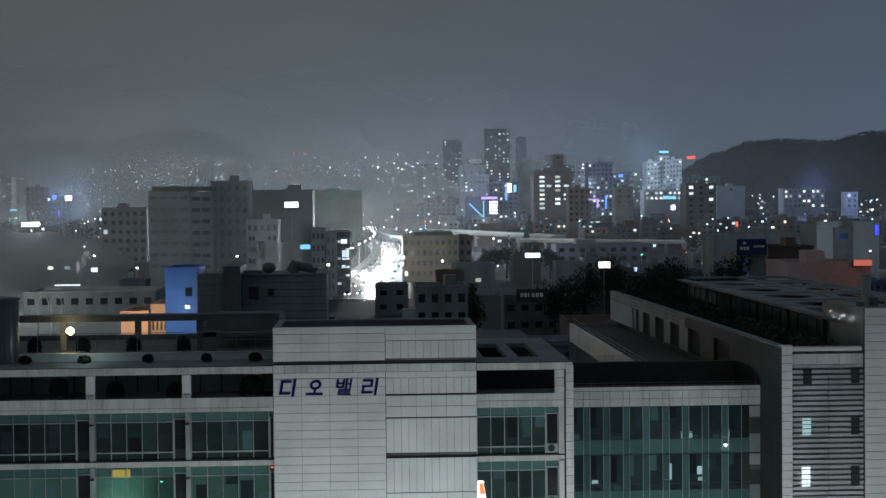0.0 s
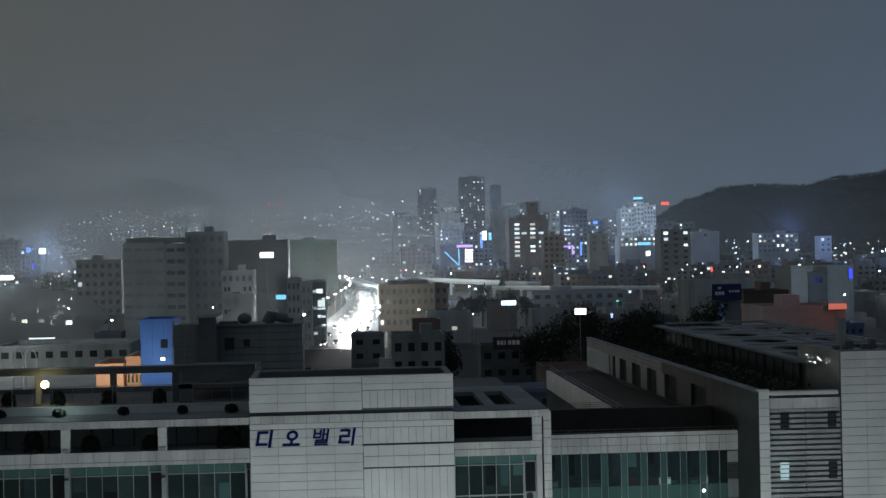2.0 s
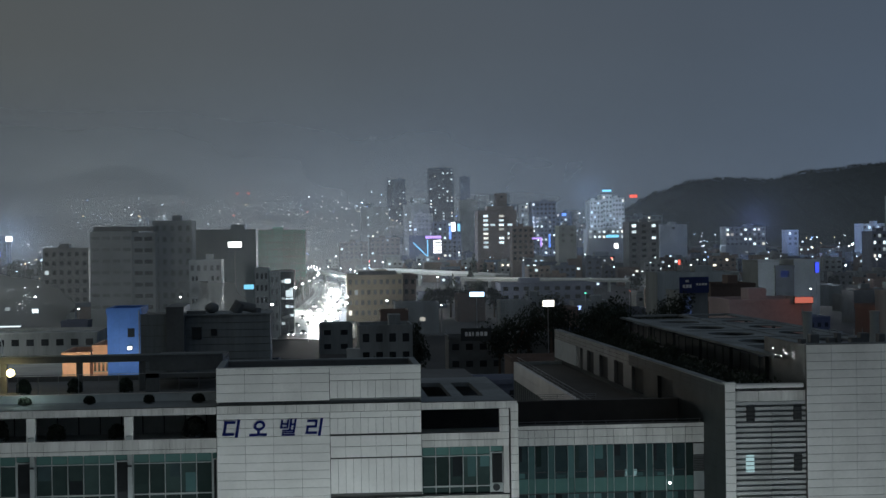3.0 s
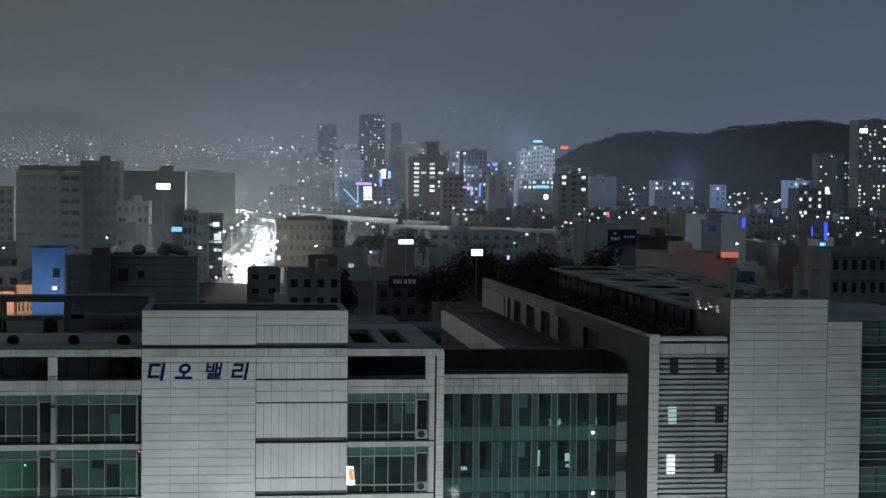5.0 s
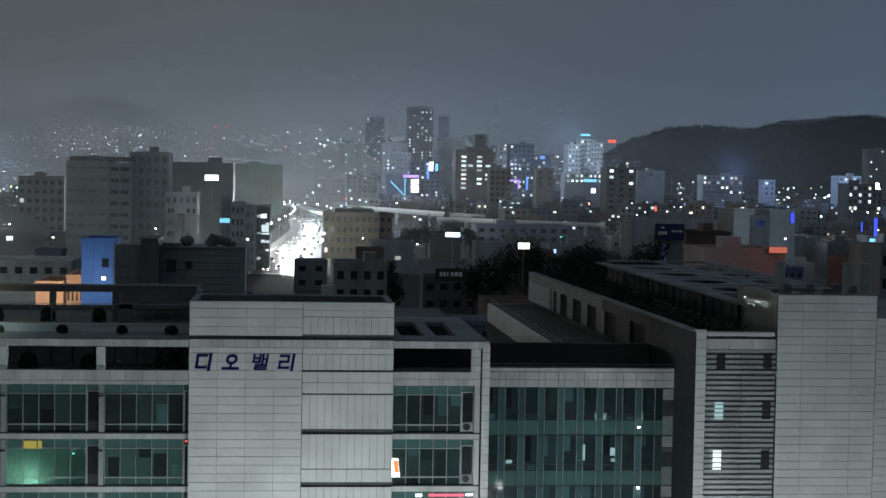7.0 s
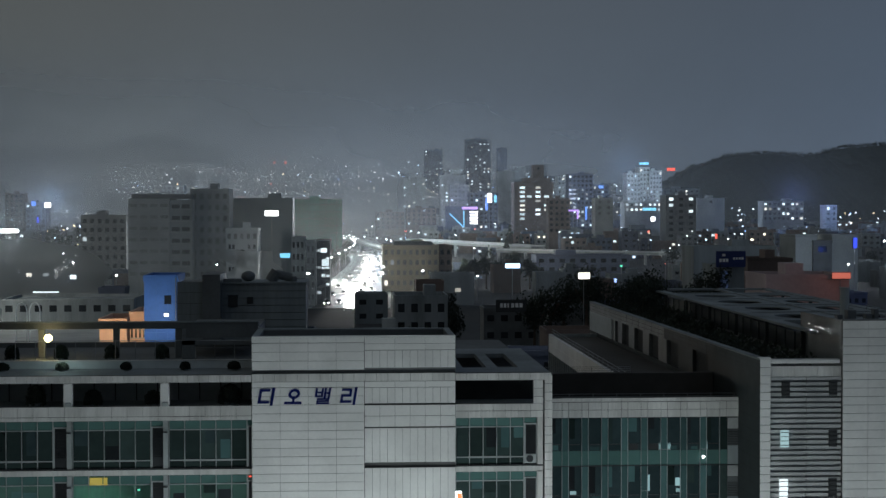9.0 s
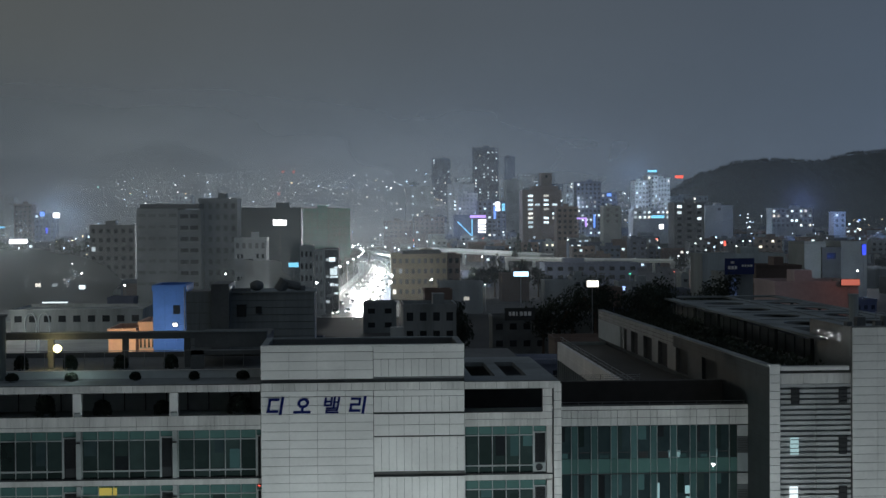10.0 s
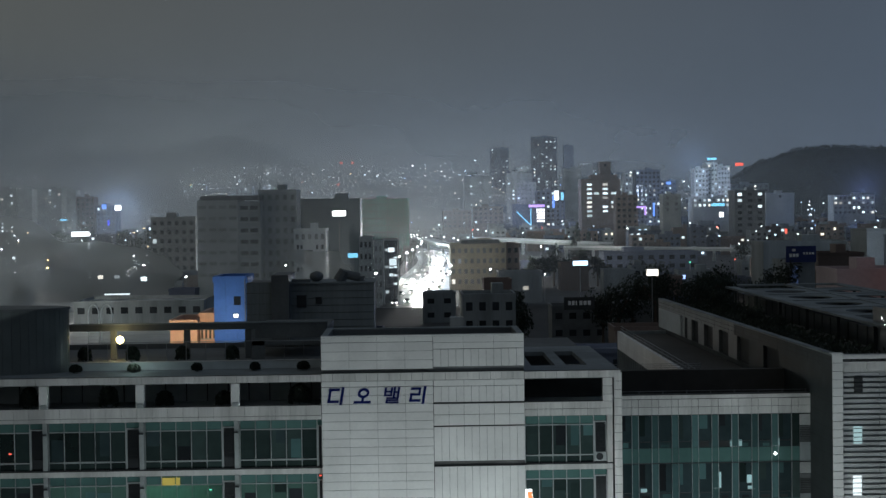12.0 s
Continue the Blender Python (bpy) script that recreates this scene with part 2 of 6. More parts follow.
def box(name, x, y, z, mat, parent=None, label="", bevel=0.0):
    """A box between pairs of x, y and z; alike boxes share one mesh."""
    size = (abs(x[1] - x[0]), abs(y[1] - y[0]), abs(z[1] - z[0]))
    key = (round(size[0], 3), round(size[1], 3), round(size[2], 3), mat.name, bevel)
    if key not in BOXES:
        bm = bmesh.new()
        bmesh.ops.create_cube(bm, size=1.0, matrix=Matrix.Diagonal((*size, 1)))
        if bevel:
            bmesh.ops.bevel(bm, geom=bm.edges[:], offset=bevel, segments=1, affect="EDGES")
        BOXES[key] = mesh_from(bm, name, mat)
    ob = new(name, BOXES[key])
    ob.parent = parent
    ob.location = Vector(((x[0] + x[1]) / 2, (y[0] + y[1]) / 2, (z[0] + z[1]) / 2)) - base_of(parent)
    return tagged(ob, label)


def rod(name, a, b, r, mat, parent=None, label="", sides=8, r2=None):
    a, b = Vector(a), Vector(b)
    d = b - a
    bm = bmesh.new()
    bmesh.ops.create_cone(bm, cap_ends=True, segments=sides, radius1=r, radius2=r if r2 is None else r2, depth=d.length, matrix=d.to_track_quat("Z", "Y").to_matrix().to_4x4())
    return part(name, bm, mat, parent, label, (a + b) / 2)


def ball(name, at, r, mat, parent=None, label="", sub=2, squash=(1, 1, 1)):
    bm = bmesh.new()
    bmesh.ops.create_icosphere(bm, subdivisions=sub, radius=r, matrix=Matrix.Diagonal((*squash, 1)))
    return part(name, bm, mat, parent, label, at, smooth=True)

# ---- ground and street ----
def rise(x, y):
    """Height of the land: level near by, a gentle slope far off."""
    s = min(max((y - 1450) / 1500, 0), 1)
    side = min(max((0.24 - x / max(y, 1.0)) / 0.14, 0.35), 1)
    return 84 * s * s * (3 - 2 * s) * side


bm = bmesh.new()
lines = [-5000, -1000, 0, 400, 800, 1200] + list(range(1450, 3001, 50)) + [3400, 4200, 4950]
COLUMNS = [-4950, -2000] + list(range(-1000, 1501, 60)) + [2500, 4950]
strip = [[bm.verts.new((x, y, rise(x, y))) for x in COLUMNS] for y in lines]
for a, b in zip(strip, strip[1:]):
    for k in range(len(COLUMNS) - 1):
        bm.faces.new((a[k], a[k + 1], b[k + 1], b[k]))
tagged(part("ground", bm, GROUND, None, "dark wet city ground between the buildings", (0, 0, 0)), category="ground", kind="structure")

# plain wall of the house from whose window the view is taken
tagged(box("wall_behind", (-26, 26), (-3.0, -2.4), (0, 46), CONC, None, "plain pale concrete wall of the viewing house"), category="wall", kind="structure")
tagged(box("street", (-70, 80), (60, 93), (0.0, 0.05), ASPHALT, None, "wet asphalt street before the office building"), category="road", kind="structure")

# ---- the office building across the street ----
F = 95.0                       # its front
office = thing("office_building", (8, F, 0), "white panelled office building with teal glass and roof terraces", "building")


def panels(name, parent, x0, x1, z0, z1, cols, dz, mat, y=F, gap=0.03, deep=0.06, piece="panel"):
    """A clad wall: a dark backing and one piece for each panel."""
    wall = box(name, (x0, x1), (y + deep, y + 0.4), (z0, z1), JOINT, parent)
    w, z = (x1 - x0) / cols, z1
    while z - dz * 0.4 > z0:
        low = max(z - dz, z0)
        for i in range(cols):
            box(piece, (x0 + i * w + gap * 0.3, x0 + (i + 1) * w - gap * 0.3), (y, y + deep), (low + gap / 2, z - gap / 2), mat, wall)
        z -= dz
    return wall


def uprights(name, parent, x0, x1, z0, z1, n, mat, y=F):
    return panels(name, parent, x0, x1, z0, z1, n, z1 - z0 + 0.01, mat, y)


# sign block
# near-black core, so the well inside the parapet looks shaded from above
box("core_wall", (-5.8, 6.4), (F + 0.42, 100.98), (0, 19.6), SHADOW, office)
panels("sign_wall", office, -5.81, 0.92, 20.04, 20.34, 4, 0.4, PANEL, gap=0.022)
panels("sign_wall", office, -5.81, 0.92, 18.4, 20.03, 4, 0.543, PANEL, gap=0.022)
panels("sign_wall", office, -5.81, 0.92, 17.36, 17.7, 4, 0.5, PANEL, gap=0.022)
panels("sign_wall", office, -5.81, 0.92, 4.9, 17.35, 4, 0.519, PANEL, gap=0.022)
box("lower_wall", (-5.81, 6.42), (F + 0.02, F + 0.4), (0, 5.0), PANEL, office)
panels("upper_band", office, 0.94, 6.42, 19.58, 20.34, 3, 0.38, PANEL, gap=0.022)
uprights("upper_slats_wall", office, 0.94, 6.42, 18.5, 19.57, 12, PANEL)
for x0, x1, y0, y1 in ((-5.81, 6.42, F - 0.03, F + 0.45), (-5.81, 6.42, 101.0, 101.4), (-5.81, -5.4, F + 0.45, 101.0), (6.02, 6.42, F + 0.45, 101.0)):
    box("parapet_coping", (x0, x1), (y0, y1), (20.34, 20.44), PANEL if y0 < F else GREYWALL, office, bevel=0.015)
# parapet walls darkened too, shade put into their colour
for x0, x1, y0, y1 in ((-5.81, 6.42, 101.0, 101.4), (-5.81, -5.4, F + 0.45, 101.0), (6.02, 6.42, F + 0.45, 101.0)):
    box("parapet_wall", (x0, x1), (y0, y1), (18.0, 20.34), DARKWALL, office)
# recess and strip coloured dark, painting the shade line below the slats
box("dark_recess", (-5.8, 6.42), (F + 0.1, F + 0.3), (18.2, 18.5), DARKWALL, office)
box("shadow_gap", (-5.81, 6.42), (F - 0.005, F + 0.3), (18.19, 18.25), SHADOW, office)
uprights("mid_tiles", office, -5.81, 6.42, 17.7, 18.19, 18, TILE, F - 0.02)
uprights("mid_slats_wall", office, 0.94, 6.42, 16.35, 17.32, 12, PANEL)
panels("mid_band", office, 0.94, 6.42, 17.32, 17.7, 3, 0.5, PANEL)
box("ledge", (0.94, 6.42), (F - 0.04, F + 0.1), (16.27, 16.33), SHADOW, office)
panels("tile_band", office, 0.94, 6.42, 14.9, 16.26, 6, 0.66, PANEL)
for top in (14.88, 12.47, 9.27):
    uprights("slats_wall", office, 0.94, 6.42, top - 2.1, top, 12, PANEL)
    low = {14.88: 12.55, 12.47: 9.35, 9.27: 6.3}[top]
    if top - 2.1 > low + 0.1:
        panels("floor_band", office, 0.94, 6.42, low, top - 2.12, 6, 0.8, PANEL)
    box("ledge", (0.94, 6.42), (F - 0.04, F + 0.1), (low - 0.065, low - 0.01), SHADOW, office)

# blue letters of the sign, each built from its strokes
LETTERS = thing("wall_sign", (-2.4, F - 0.06, 16.8), "four dark blue Korean letters on the white wall", "sign")


def strokes(x, lines):
    """One slanted letter from strokes on a 1 x 1 field."""
    bm = bmesh.new()
    for k, (x0, z0, x1, z1, thick) in enumerate(lines):
        thick *= 1.0 if len(lines) == 12 else 1.04
        a, b = Vector((x0, 0.0012 * k, z0)), Vector((x1, 0.0012 * k, z1))
        d = b - a
        bmesh.ops.create_cube(bm, size=1.0, matrix=Matrix.Translation((a + b) / 2) @ d.to_track_quat("X", "Y").to_matrix().to_4x4() @ Matrix.Diagonal((d.length + thick * 0.98, thick * 1.05, 0.03, 1)))
    for v in bm.verts:
        v.co = Vector(((v.co.x + v.co.z * 0.16) * 0.98, v.co.y, v.co.z * 0.94))
    part("letter", bm, BLUELET, LETTERS, "", (x, F - 0.03, 16.36))


def ring(cx, cz, rx, rz, n=14, thick=0.14):
    pts = [(cx + rx * math.cos(i / n * math.tau), cz + rz * math.sin(i / n * math.tau)) for i in range(n + 1)]
    return [(a[0], a[1], b[0], b[1], thick) for a, b in zip(pts, pts[1:])]


strokes(-5.42, [(0.0, 0.9, 0.52, 0.9, 0.15), (0.02, 0.14, 0.02, 0.9, 0.15), (0.0, 0.14, 0.55, 0.14, 0.15), (0.78, 0.0, 0.78, 0.98, 0.16)])
strokes(-3.82, ring(0.45, 0.66, 0.27, 0.24) + [(0.45, 0.1, 0.45, 0.42, 0.14), (0.0, 0.08, 0.9, 0.08, 0.15)])
strokes(-2.12, [(0.05, 0.5, 0.05, 0.95, 0.12), (0.42, 0.5, 0.42, 0.95, 0.12), (0.05, 0.74, 0.42, 0.74, 0.1), (0.05, 0.5, 0.42, 0.5, 0.1), (0.6, 0.42, 0.6, 0.98, 0.12), (0.86, 0.4, 0.86, 0.98, 0.12), (0.6, 0.7, 0.86, 0.7, 0.1),
                (0.2, 0.32, 0.86, 0.32, 0.09), (0.86, 0.2, 0.86, 0.32, 0.1), (0.2, 0.19, 0.86, 0.19, 0.09), (0.2, 0.04, 0.2, 0.19, 0.1), (0.2, 0.04, 0.9, 0.04, 0.1)])
strokes(-0.5, [(0.0, 0.9, 0.5, 0.9, 0.13), (0.5, 0.55, 0.5, 0.9, 0.13), (0.0, 0.53, 0.5, 0.53, 0.13), (0.02, 0.14, 0.02, 0.53, 0.13), (0.0, 0.14, 0.56, 0.14, 0.14), (0.8, 0.0, 0.8, 0.98, 0.15)])


# ---- window bays ----
def air_unit(x, y, z, parent):
    """A small outdoor cooling unit: casing, fan ring, grille bars."""
    u = box("air_conditioner", (x - 0.36, x + 0.36), (y - 0.05, y + 0.25), (z, z + 0.56), CONC, parent, "pale metal outdoor unit", 0.02)
    bm = bmesh.new()
    bmesh.ops.create_cone(bm, cap_ends=True, segments=14, radius1=0.22, radius2=0.22, depth=0.03, matrix=Matrix.Rotation(math.pi / 2, 4, "X"))
    part("fan_grille", bm, DFRAME, u, "", (x - 0.06, y - 0.065, z + 0.28))


def bay(x0, n, z0, z1, w, louvre, parent, depth=F + 0.35, unit=False, lit=False, room=False):
    """n panes w wide over three heights, mullions and transoms, then a louvred service panel."""
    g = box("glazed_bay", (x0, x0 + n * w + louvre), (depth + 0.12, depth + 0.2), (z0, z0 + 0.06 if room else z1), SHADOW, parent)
    levels = (z0, z0 + 0.45, z1 - 0.56, z1)
    for i in range(n):
        a, b = x0 + i * w, x0 + (i + 1) * w
        for k in range(3):
            box("pane", (a + 0.03, b - 0.03), (depth + 0.04, depth + 0.06), (levels[k] + 0.03, levels[k + 1] - 0.03), SPANDREL if k == 2 else FROST if room else GLASSLIT if lit else GLASS, g)
        box("mullion", (a - 0.022, a + 0.022), (depth - 0.02, depth + 0.1), (z0, z1), FRAME, g)
    box("mullion", (x0 + n * w - 0.03, x0 + n * w + 0.03), (depth - 0.02, depth + 0.1), (z0, z1), FRAME, g)
    for z in levels[1:3]:
        box("transom", (x0, x0 + n * w), (depth - 0.01, depth + 0.09), (z - 0.03, z + 0.03), FRAME, g)
    blind_rnd = random.Random(int(x0 * 10) + int(z0 * 10))
    for i in range(n):
        if blind_rnd.random() < 0.55 and not room:
            drop = (levels[2] - levels[1]) * (0.25 + 0.6 * blind_rnd.random())
            bx = x0 + i * w + 0.05 + 0.3 * blind_rnd.random() * w
            box("blind", (bx, x0 + (i + 1) * w - 0.05), (depth + 0.032, depth + 0.038), (levels[2] - 0.04 - drop, levels[2] - 0.04) if blind_rnd.random() < 0.5 else (levels[1] + 0.04, levels[1] + 0.04 + drop), blind_rnd.choice((DGLASS, CURTAIN, PANE, GLASS)), g)
    box("bottom_rail", (x0 + w * 0.9, x0 + (n - 0.9) * w), (depth - 0.025, depth + 0.09), (z0 + 0.4, z0 + 0.5), CONC, g)
    if louvre > 0.3:
        a, b = x0 + n * w + 0.04, x0 + n * w + louvre
        s = box("service_panel", (a, b), (depth + 0.05, depth + 0.1), (z0 + 0.05, z1 - 0.4), DFRAME, g)
        for fa, fb in ((a, a + 0.06), (b - 0.06, b)):
            box("panel_frame", (fa, fb), (depth - 0.02, depth + 0.08), (z0 + 0.05, z1 - 0.36), FRAME, s)
        box("panel_frame", (a, b), (depth - 0.02, depth + 0.08), (z1 - 0.43, z1 - 0.36), FRAME, s)
        bm = bmesh.new()
        for k in range(20):
            z = z0 + 0.65 + k * 0.085
            if z < z1 - 0.5:
                bmesh.ops.create_cube(bm, size=1.0, matrix=Matrix.Translation(((a + b) / 2, depth + 0.03, z)) @ Matrix.Diagonal((b - a - 0.12, 0.06, 0.035, 1)))
        part("louvre_blade", bm, DFRAME, s)
        box("spandrel_pane", (a, b), (depth + 0.03, depth + 0.06), (z1 - 0.34, z1 - 0.03), SPANDREL, g)
        if unit:
            air_unit((a + b) / 2, depth, z0 + 0.06, g)
    return g


FLOORS = ((12.55, 15.4), (9.35, 12.12), (6.15, 8.92), (2.9, 5.7))
POSTS = (-34.0, -28.24, -22.48, -16.69, -10.98)
LEFT = -40.0
for z0, z1 in FLOORS:
    for k, px in enumerate(POSTS):
        last = px == POSTS[-1]
        bay(px + 0.2, 5, z0, z1, 0.93 if last else 0.925, 0.32 if last else 0.86, office, lit=z1 == 12.12 and px > -24, room=z1 == 12.12 and px == -16.69)
        box("post", (px - 0.13, px + 0.15), (F + 0.2, F + 0.6), (z0, z1), FRAME, office)
        box("post_bracket", (px - 0.12, px + 0.12), (F + 0.05, F + 0.25), (z1 - 0.72, z1 - 0.62), DFRAME, office)
    box("floor_ledge", (LEFT, -5.82), (F + 0.27, F + 0.6), (z0 - 0.1, z0 - 0.005), DFRAME, office)
    box("floor_band", (LEFT, -5.82), (F + 0.3, F + 0.6), (z0 - 0.43, z0 - 0.1), TILE, office)
    bay(6.46, 5, z0, z1, 0.83, 0.78, office, unit=True)
    box("post", (11.42, 11.75), (F + 0.2, F + 0.6), (z0, z1), TILE, office)
    box("floor_ledge", (6.43, 11.78), (F + 0.27, F + 0.6), (z0 - 0.1, z0 - 0.005), DFRAME, office)
    box("floor_band", (6.43, 11.78), (F + 0.3, F + 0.6), (z0 - 0.43, z0 - 0.1), TILE, office)
box("back_wall", (LEFT, 11.7), (F + 2.4, F + 2.8), (0, 15.3), GREYWALL, office)
for z in (8.95, 12.15):
    box("room_slab", (-16.5, -10.9), (F + 0.6, F + 2.4), (z - 0.1, z), GREYWALL, office)
for x in (-16.6, -10.98):
    box("room_wall", (x, x + 0.1), (F + 0.62, F + 2.4), (9.0, 12.1), GREYWALL, office)

# parapet bands, loggias and the beam above them
panels("parapet_band", office, LEFT, -5.83, 15.42, 16.3, 37, 0.62, TILE, F + 0.04)
panels("parapet_band", office, 6.43, 11.74, 15.42, 16.28, 7, 0.43, TILE, F + 0.04)
uprights("beam_tiles", office, LEFT, -5.83, 17.7, 18.15, 54, TILE, F - 0.02)
uprights("beam_tiles", office, 6.43, 12.24, 17.7, 18.15, 9, TILE, F - 0.02)
for px in POSTS:
    box("loggia_post", (px - 0.28, px + 0.24), (F + 0.02, F + 0.5), (16.3, 17.7), PANEL, office, bevel=0.02)
    box("post_shoe", (px - 0.2, px + 0.2), (F - 0.06, F + 0.3), (16.3, 16.55), CONC, office, bevel=0.03)
panels("loggia_post", office, 11.15, 11.74, 16.28, 17.7, 1, 0.5, TILE)
box("loggia_floor", (LEFT, 11.7), (F + 0.4, 100.2), (15.9, 16.2), CONC, office)
box("loggia_rear", (LEFT, -5.83), (99.0, 99.3), (16.2, 17.9), CONC, office)
# right-hand rear wall near black: the loggia's shade painted into its colour
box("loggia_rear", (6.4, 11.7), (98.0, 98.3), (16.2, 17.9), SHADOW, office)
for i in range(26):
    x = LEFT + 0.8 + i * 1.3
    box("rear_window_bar", (x, x + 0.06), (98.9, 99.0), (16.2, 17.9), DFRAME, office)
box("terrace_deck", (LEFT, -5.83), (F + 0.42, 112), (17.75, 18.12), GREYWALL, office)

# right-hand loggia roof with two slots
bm = bmesh.new()
for x0, x1, y0, y1 in ((6.43, 12.2, F + 0.4, 98.5), (6.43, 7.1, 98.5, 108), (8.6, 9.3, 98.5, 108), (10.6, 12.2, 98.5, 108), (6.43, 12.2, 108, 112)):
    bmesh.ops.create_cube(bm, size=1.0, matrix=Matrix.Translation(((x0 + x1) / 2, (y0 + y1) / 2, 18.0)) @ Matrix.Diagonal((x1 - x0, y1 - y0, 0.28, 1)))
part("slotted_roof", bm, GREYWALL, office, "grey flat roof with skylight slots")

# tiled corner column before the recessed wing
panels("corner_column", office, 11.82, 12.3, 0.0, 18.0, 1, 0.52, TILE, F - 0.05)
box("return_wall", (11.85, 12.25), (F + 0.36, 100.2), (0, 16.0), GREYWALL, office)

# ---- recessed glass wing ----
G = 100.0
panels("wing_parapet", office, 12.3, 25.05, 15.72, 15.98, 10, 0.3, TILE, G)
for i in range(10):
    x = 12.3 + i * 1.275
    wallp = box("wing_parapet", (x, x + 1.275), (G + 0.06, G + 0.4), (14.7, 15.71), JOINT, office)
    for z in (14.72, 15.22):
        box("panel", (x + 0.015, x + 0.41), (G, G + 0.06), (z, z + 0.47), TILE, wallp)
        box("panel", (x + 0.44, x + 1.26), (G, G + 0.06), (z, z + 0.47), TILE, wallp)
for z0, z1 in ((12.6, 14.68), (9.32, 11.6), (6.1, 8.36), (2.9, 5.1)):
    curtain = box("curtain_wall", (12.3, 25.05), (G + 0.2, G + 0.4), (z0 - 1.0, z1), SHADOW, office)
    for i in range(10):
        x = 12.3 + i * 1.275
        end = i == 9
        if not end:
            box("pane", (x + 0.44, x + 1.25), (G + 0.1, G + 0.13), (z0 + 0.4, z1), DGLASS, curtain)
            box("pane", (x + 0.44, x + 1.25), (G + 0.1, G + 0.13), (z0, z0 + 0.37), DGLASS, curtain)
            box("pane", (x + 0.02, x + 0.4), (G + 0.08, G + 0.11), (z0, z1), CURTAIN, curtain)
            box("transom", (x + 0.44, x + 1.25), (G + 0.06, G + 0.12), (z0 + 0.36, z0 + 0.41), DFRAME, curtain)
            wing_rnd = random.Random(i * 7 + int(z0 * 10))
            if wing_rnd.random() < 0.7:
                side = 0.25 + 0.5 * wing_rnd.random()
                box("blind", (x + 0.46, x + 0.46 + 0.76 * side), (G + 0.085, G + 0.095), (z1 - (z1 - z0 - 0.5) * (0.3 + 0.7 * wing_rnd.random()), z1 - 0.02), wing_rnd.choice((CURTAIN, GLASS, PANE)), curtain)
            if wing_rnd.random() < 0.6:
                box("desk_screen", (x + 0.5 + 0.2 * wing_rnd.random(), x + 1.0 + 0.2 * wing_rnd.random()), (G + 0.085, G + 0.095), (z0 + 0.03, z0 + 0.2 + 0.3 * wing_rnd.random()), wing_rnd.choice((PANE, SHADOW, CURTAIN)), curtain)
            box("spandrel", (x + 0.02, x + 1.25), (G + 0.08, G + 0.12), (z0 - 0.96, z0 - 0.02), SPANDREL, curtain)
            box("mullion", (x + 0.405, x + 0.435), (G + 0.03, G + 0.14), (z0 - 1.0, z1), FRAME, curtain)
        box("mullion", (x - 0.015, x + 0.015), (G + 0.03, G + 0.14), (z0 - 1.0, z1), FRAME, curtain)
        if end:
            box("spandrel", (x + 0.02, x + 0.5), (G + 0.08, G + 0.12), (z0 - 0.96, z0 - 0.02), SPANDREL, curtain)
            box("pane", (x + 0.02, x + 0.5), (G + 0.08, G + 0.11), (z0, z1), GLASS, curtain)
            box("grey_panel", (x + 0.52, x + 1.26), (G + 0.05, G + 0.12), (z1 - 0.75, z1 - 0.05), LOUVRE, curtain)
            box("vent_panel", (x + 0.52, x + 1.26), (G + 0.08, G + 0.14), (z0 + 0.3, z1 - 0.8), DARKWALL, curtain)
            for k in range(8):
                box("slat", (x + 0.54, x + 1.24), (G + 0.04, G + 0.09), (z0 + 0.36 + k * 0.11, z0 + 0.4 + k * 0.11), DFRAME, curtain)
            box("grey_panel", (x + 0.52, x + 1.26), (G + 0.05, G + 0.12), (z0 - 0.96, z0 + 0.25), GREYWALL, curtain)
    box("floor_line", (12.3, 25.05), (G + 0.02, G + 0.14), (z0 - 1.02, z0 - 0.96), DFRAME, curtain)
box("wing_roof", (12.3, 24.9), (G + 0.4, 118), (14.9, 15.1), RED_BROWN, office)
rail = thing("roof_railing", (18, G + 0.6, 15.1), "thin dark metal railing along the roof edge", "railing")
for k in range(4):
    rod("rail", (12.4, G + 0.6, 15.65 + k * 0.17), (25.0, G + 0.6, 15.65 + k * 0.17), 0.018, STEEL, rail, sides=5)
for i in range(9):
    rod("rail_post", (12.6 + i * 1.53, G + 0.6, 15.1), (12.6 + i * 1.53, G + 0.6, 16.2), 0.025, STEEL, rail, sides=5)

# inner court wing: white band over a strip of glass, dark roof
box("court_roof", (19.6, 24.6), (107, 152), (15.5, 15.7), RED_BROWN, office)
for k in range(11):
    y = 108 + 4 * k
    box("court_band", (19.3, 19.6), (y + 0.02, y + 3.98), (14.3, 15.1), PANEL, office)
    box("court_band", (19.3, 19.6), (y + 0.02, y + 3.98), (15.12, 16.0), PANEL, office)
box("court_glass", (19.4, 19.6), (108, 152), (11.5, 14.3), GLASS, office)
for i in range(30):
    box("court_mullion", (19.28, 19.4), (108.4 + i * 1.45, 108.5 + i * 1.45), (11.5, 14.3), FRAME, office)
box("court_end", (19.3, 24.6), (151.7, 152), (0, 16.0), GREYWALL, office)
box("setback_wall", (12.4, 24.8), (106.3, 107), (15.0, 16.9), RED_BROWN, office)
court_rail = thing("roof_railing", (18, 106.6, 16.9), "thin dark metal railing on the set-back roof wall", "railing")
for k in range(3):
    rod("rail", (12.4, 106.6, 16.9 + 0.15 + 0.13 * k), (19.2, 106.6, 16.9 + 0.15 + 0.13 * k), 0.016, STEEL, court_rail, sides=5)
for i in range(6):
    rod("rail_post", (12.5 + i * 1.33, 106.6, 16.9), (12.5 + i * 1.33, 106.6, 16.9 + 0.45), 0.02, STEEL, court_rail, sides=5)
edge_rail = thing("roof_railing", (19.5, 130, 16.0), "thin dark metal railing along the court roof", "railing")
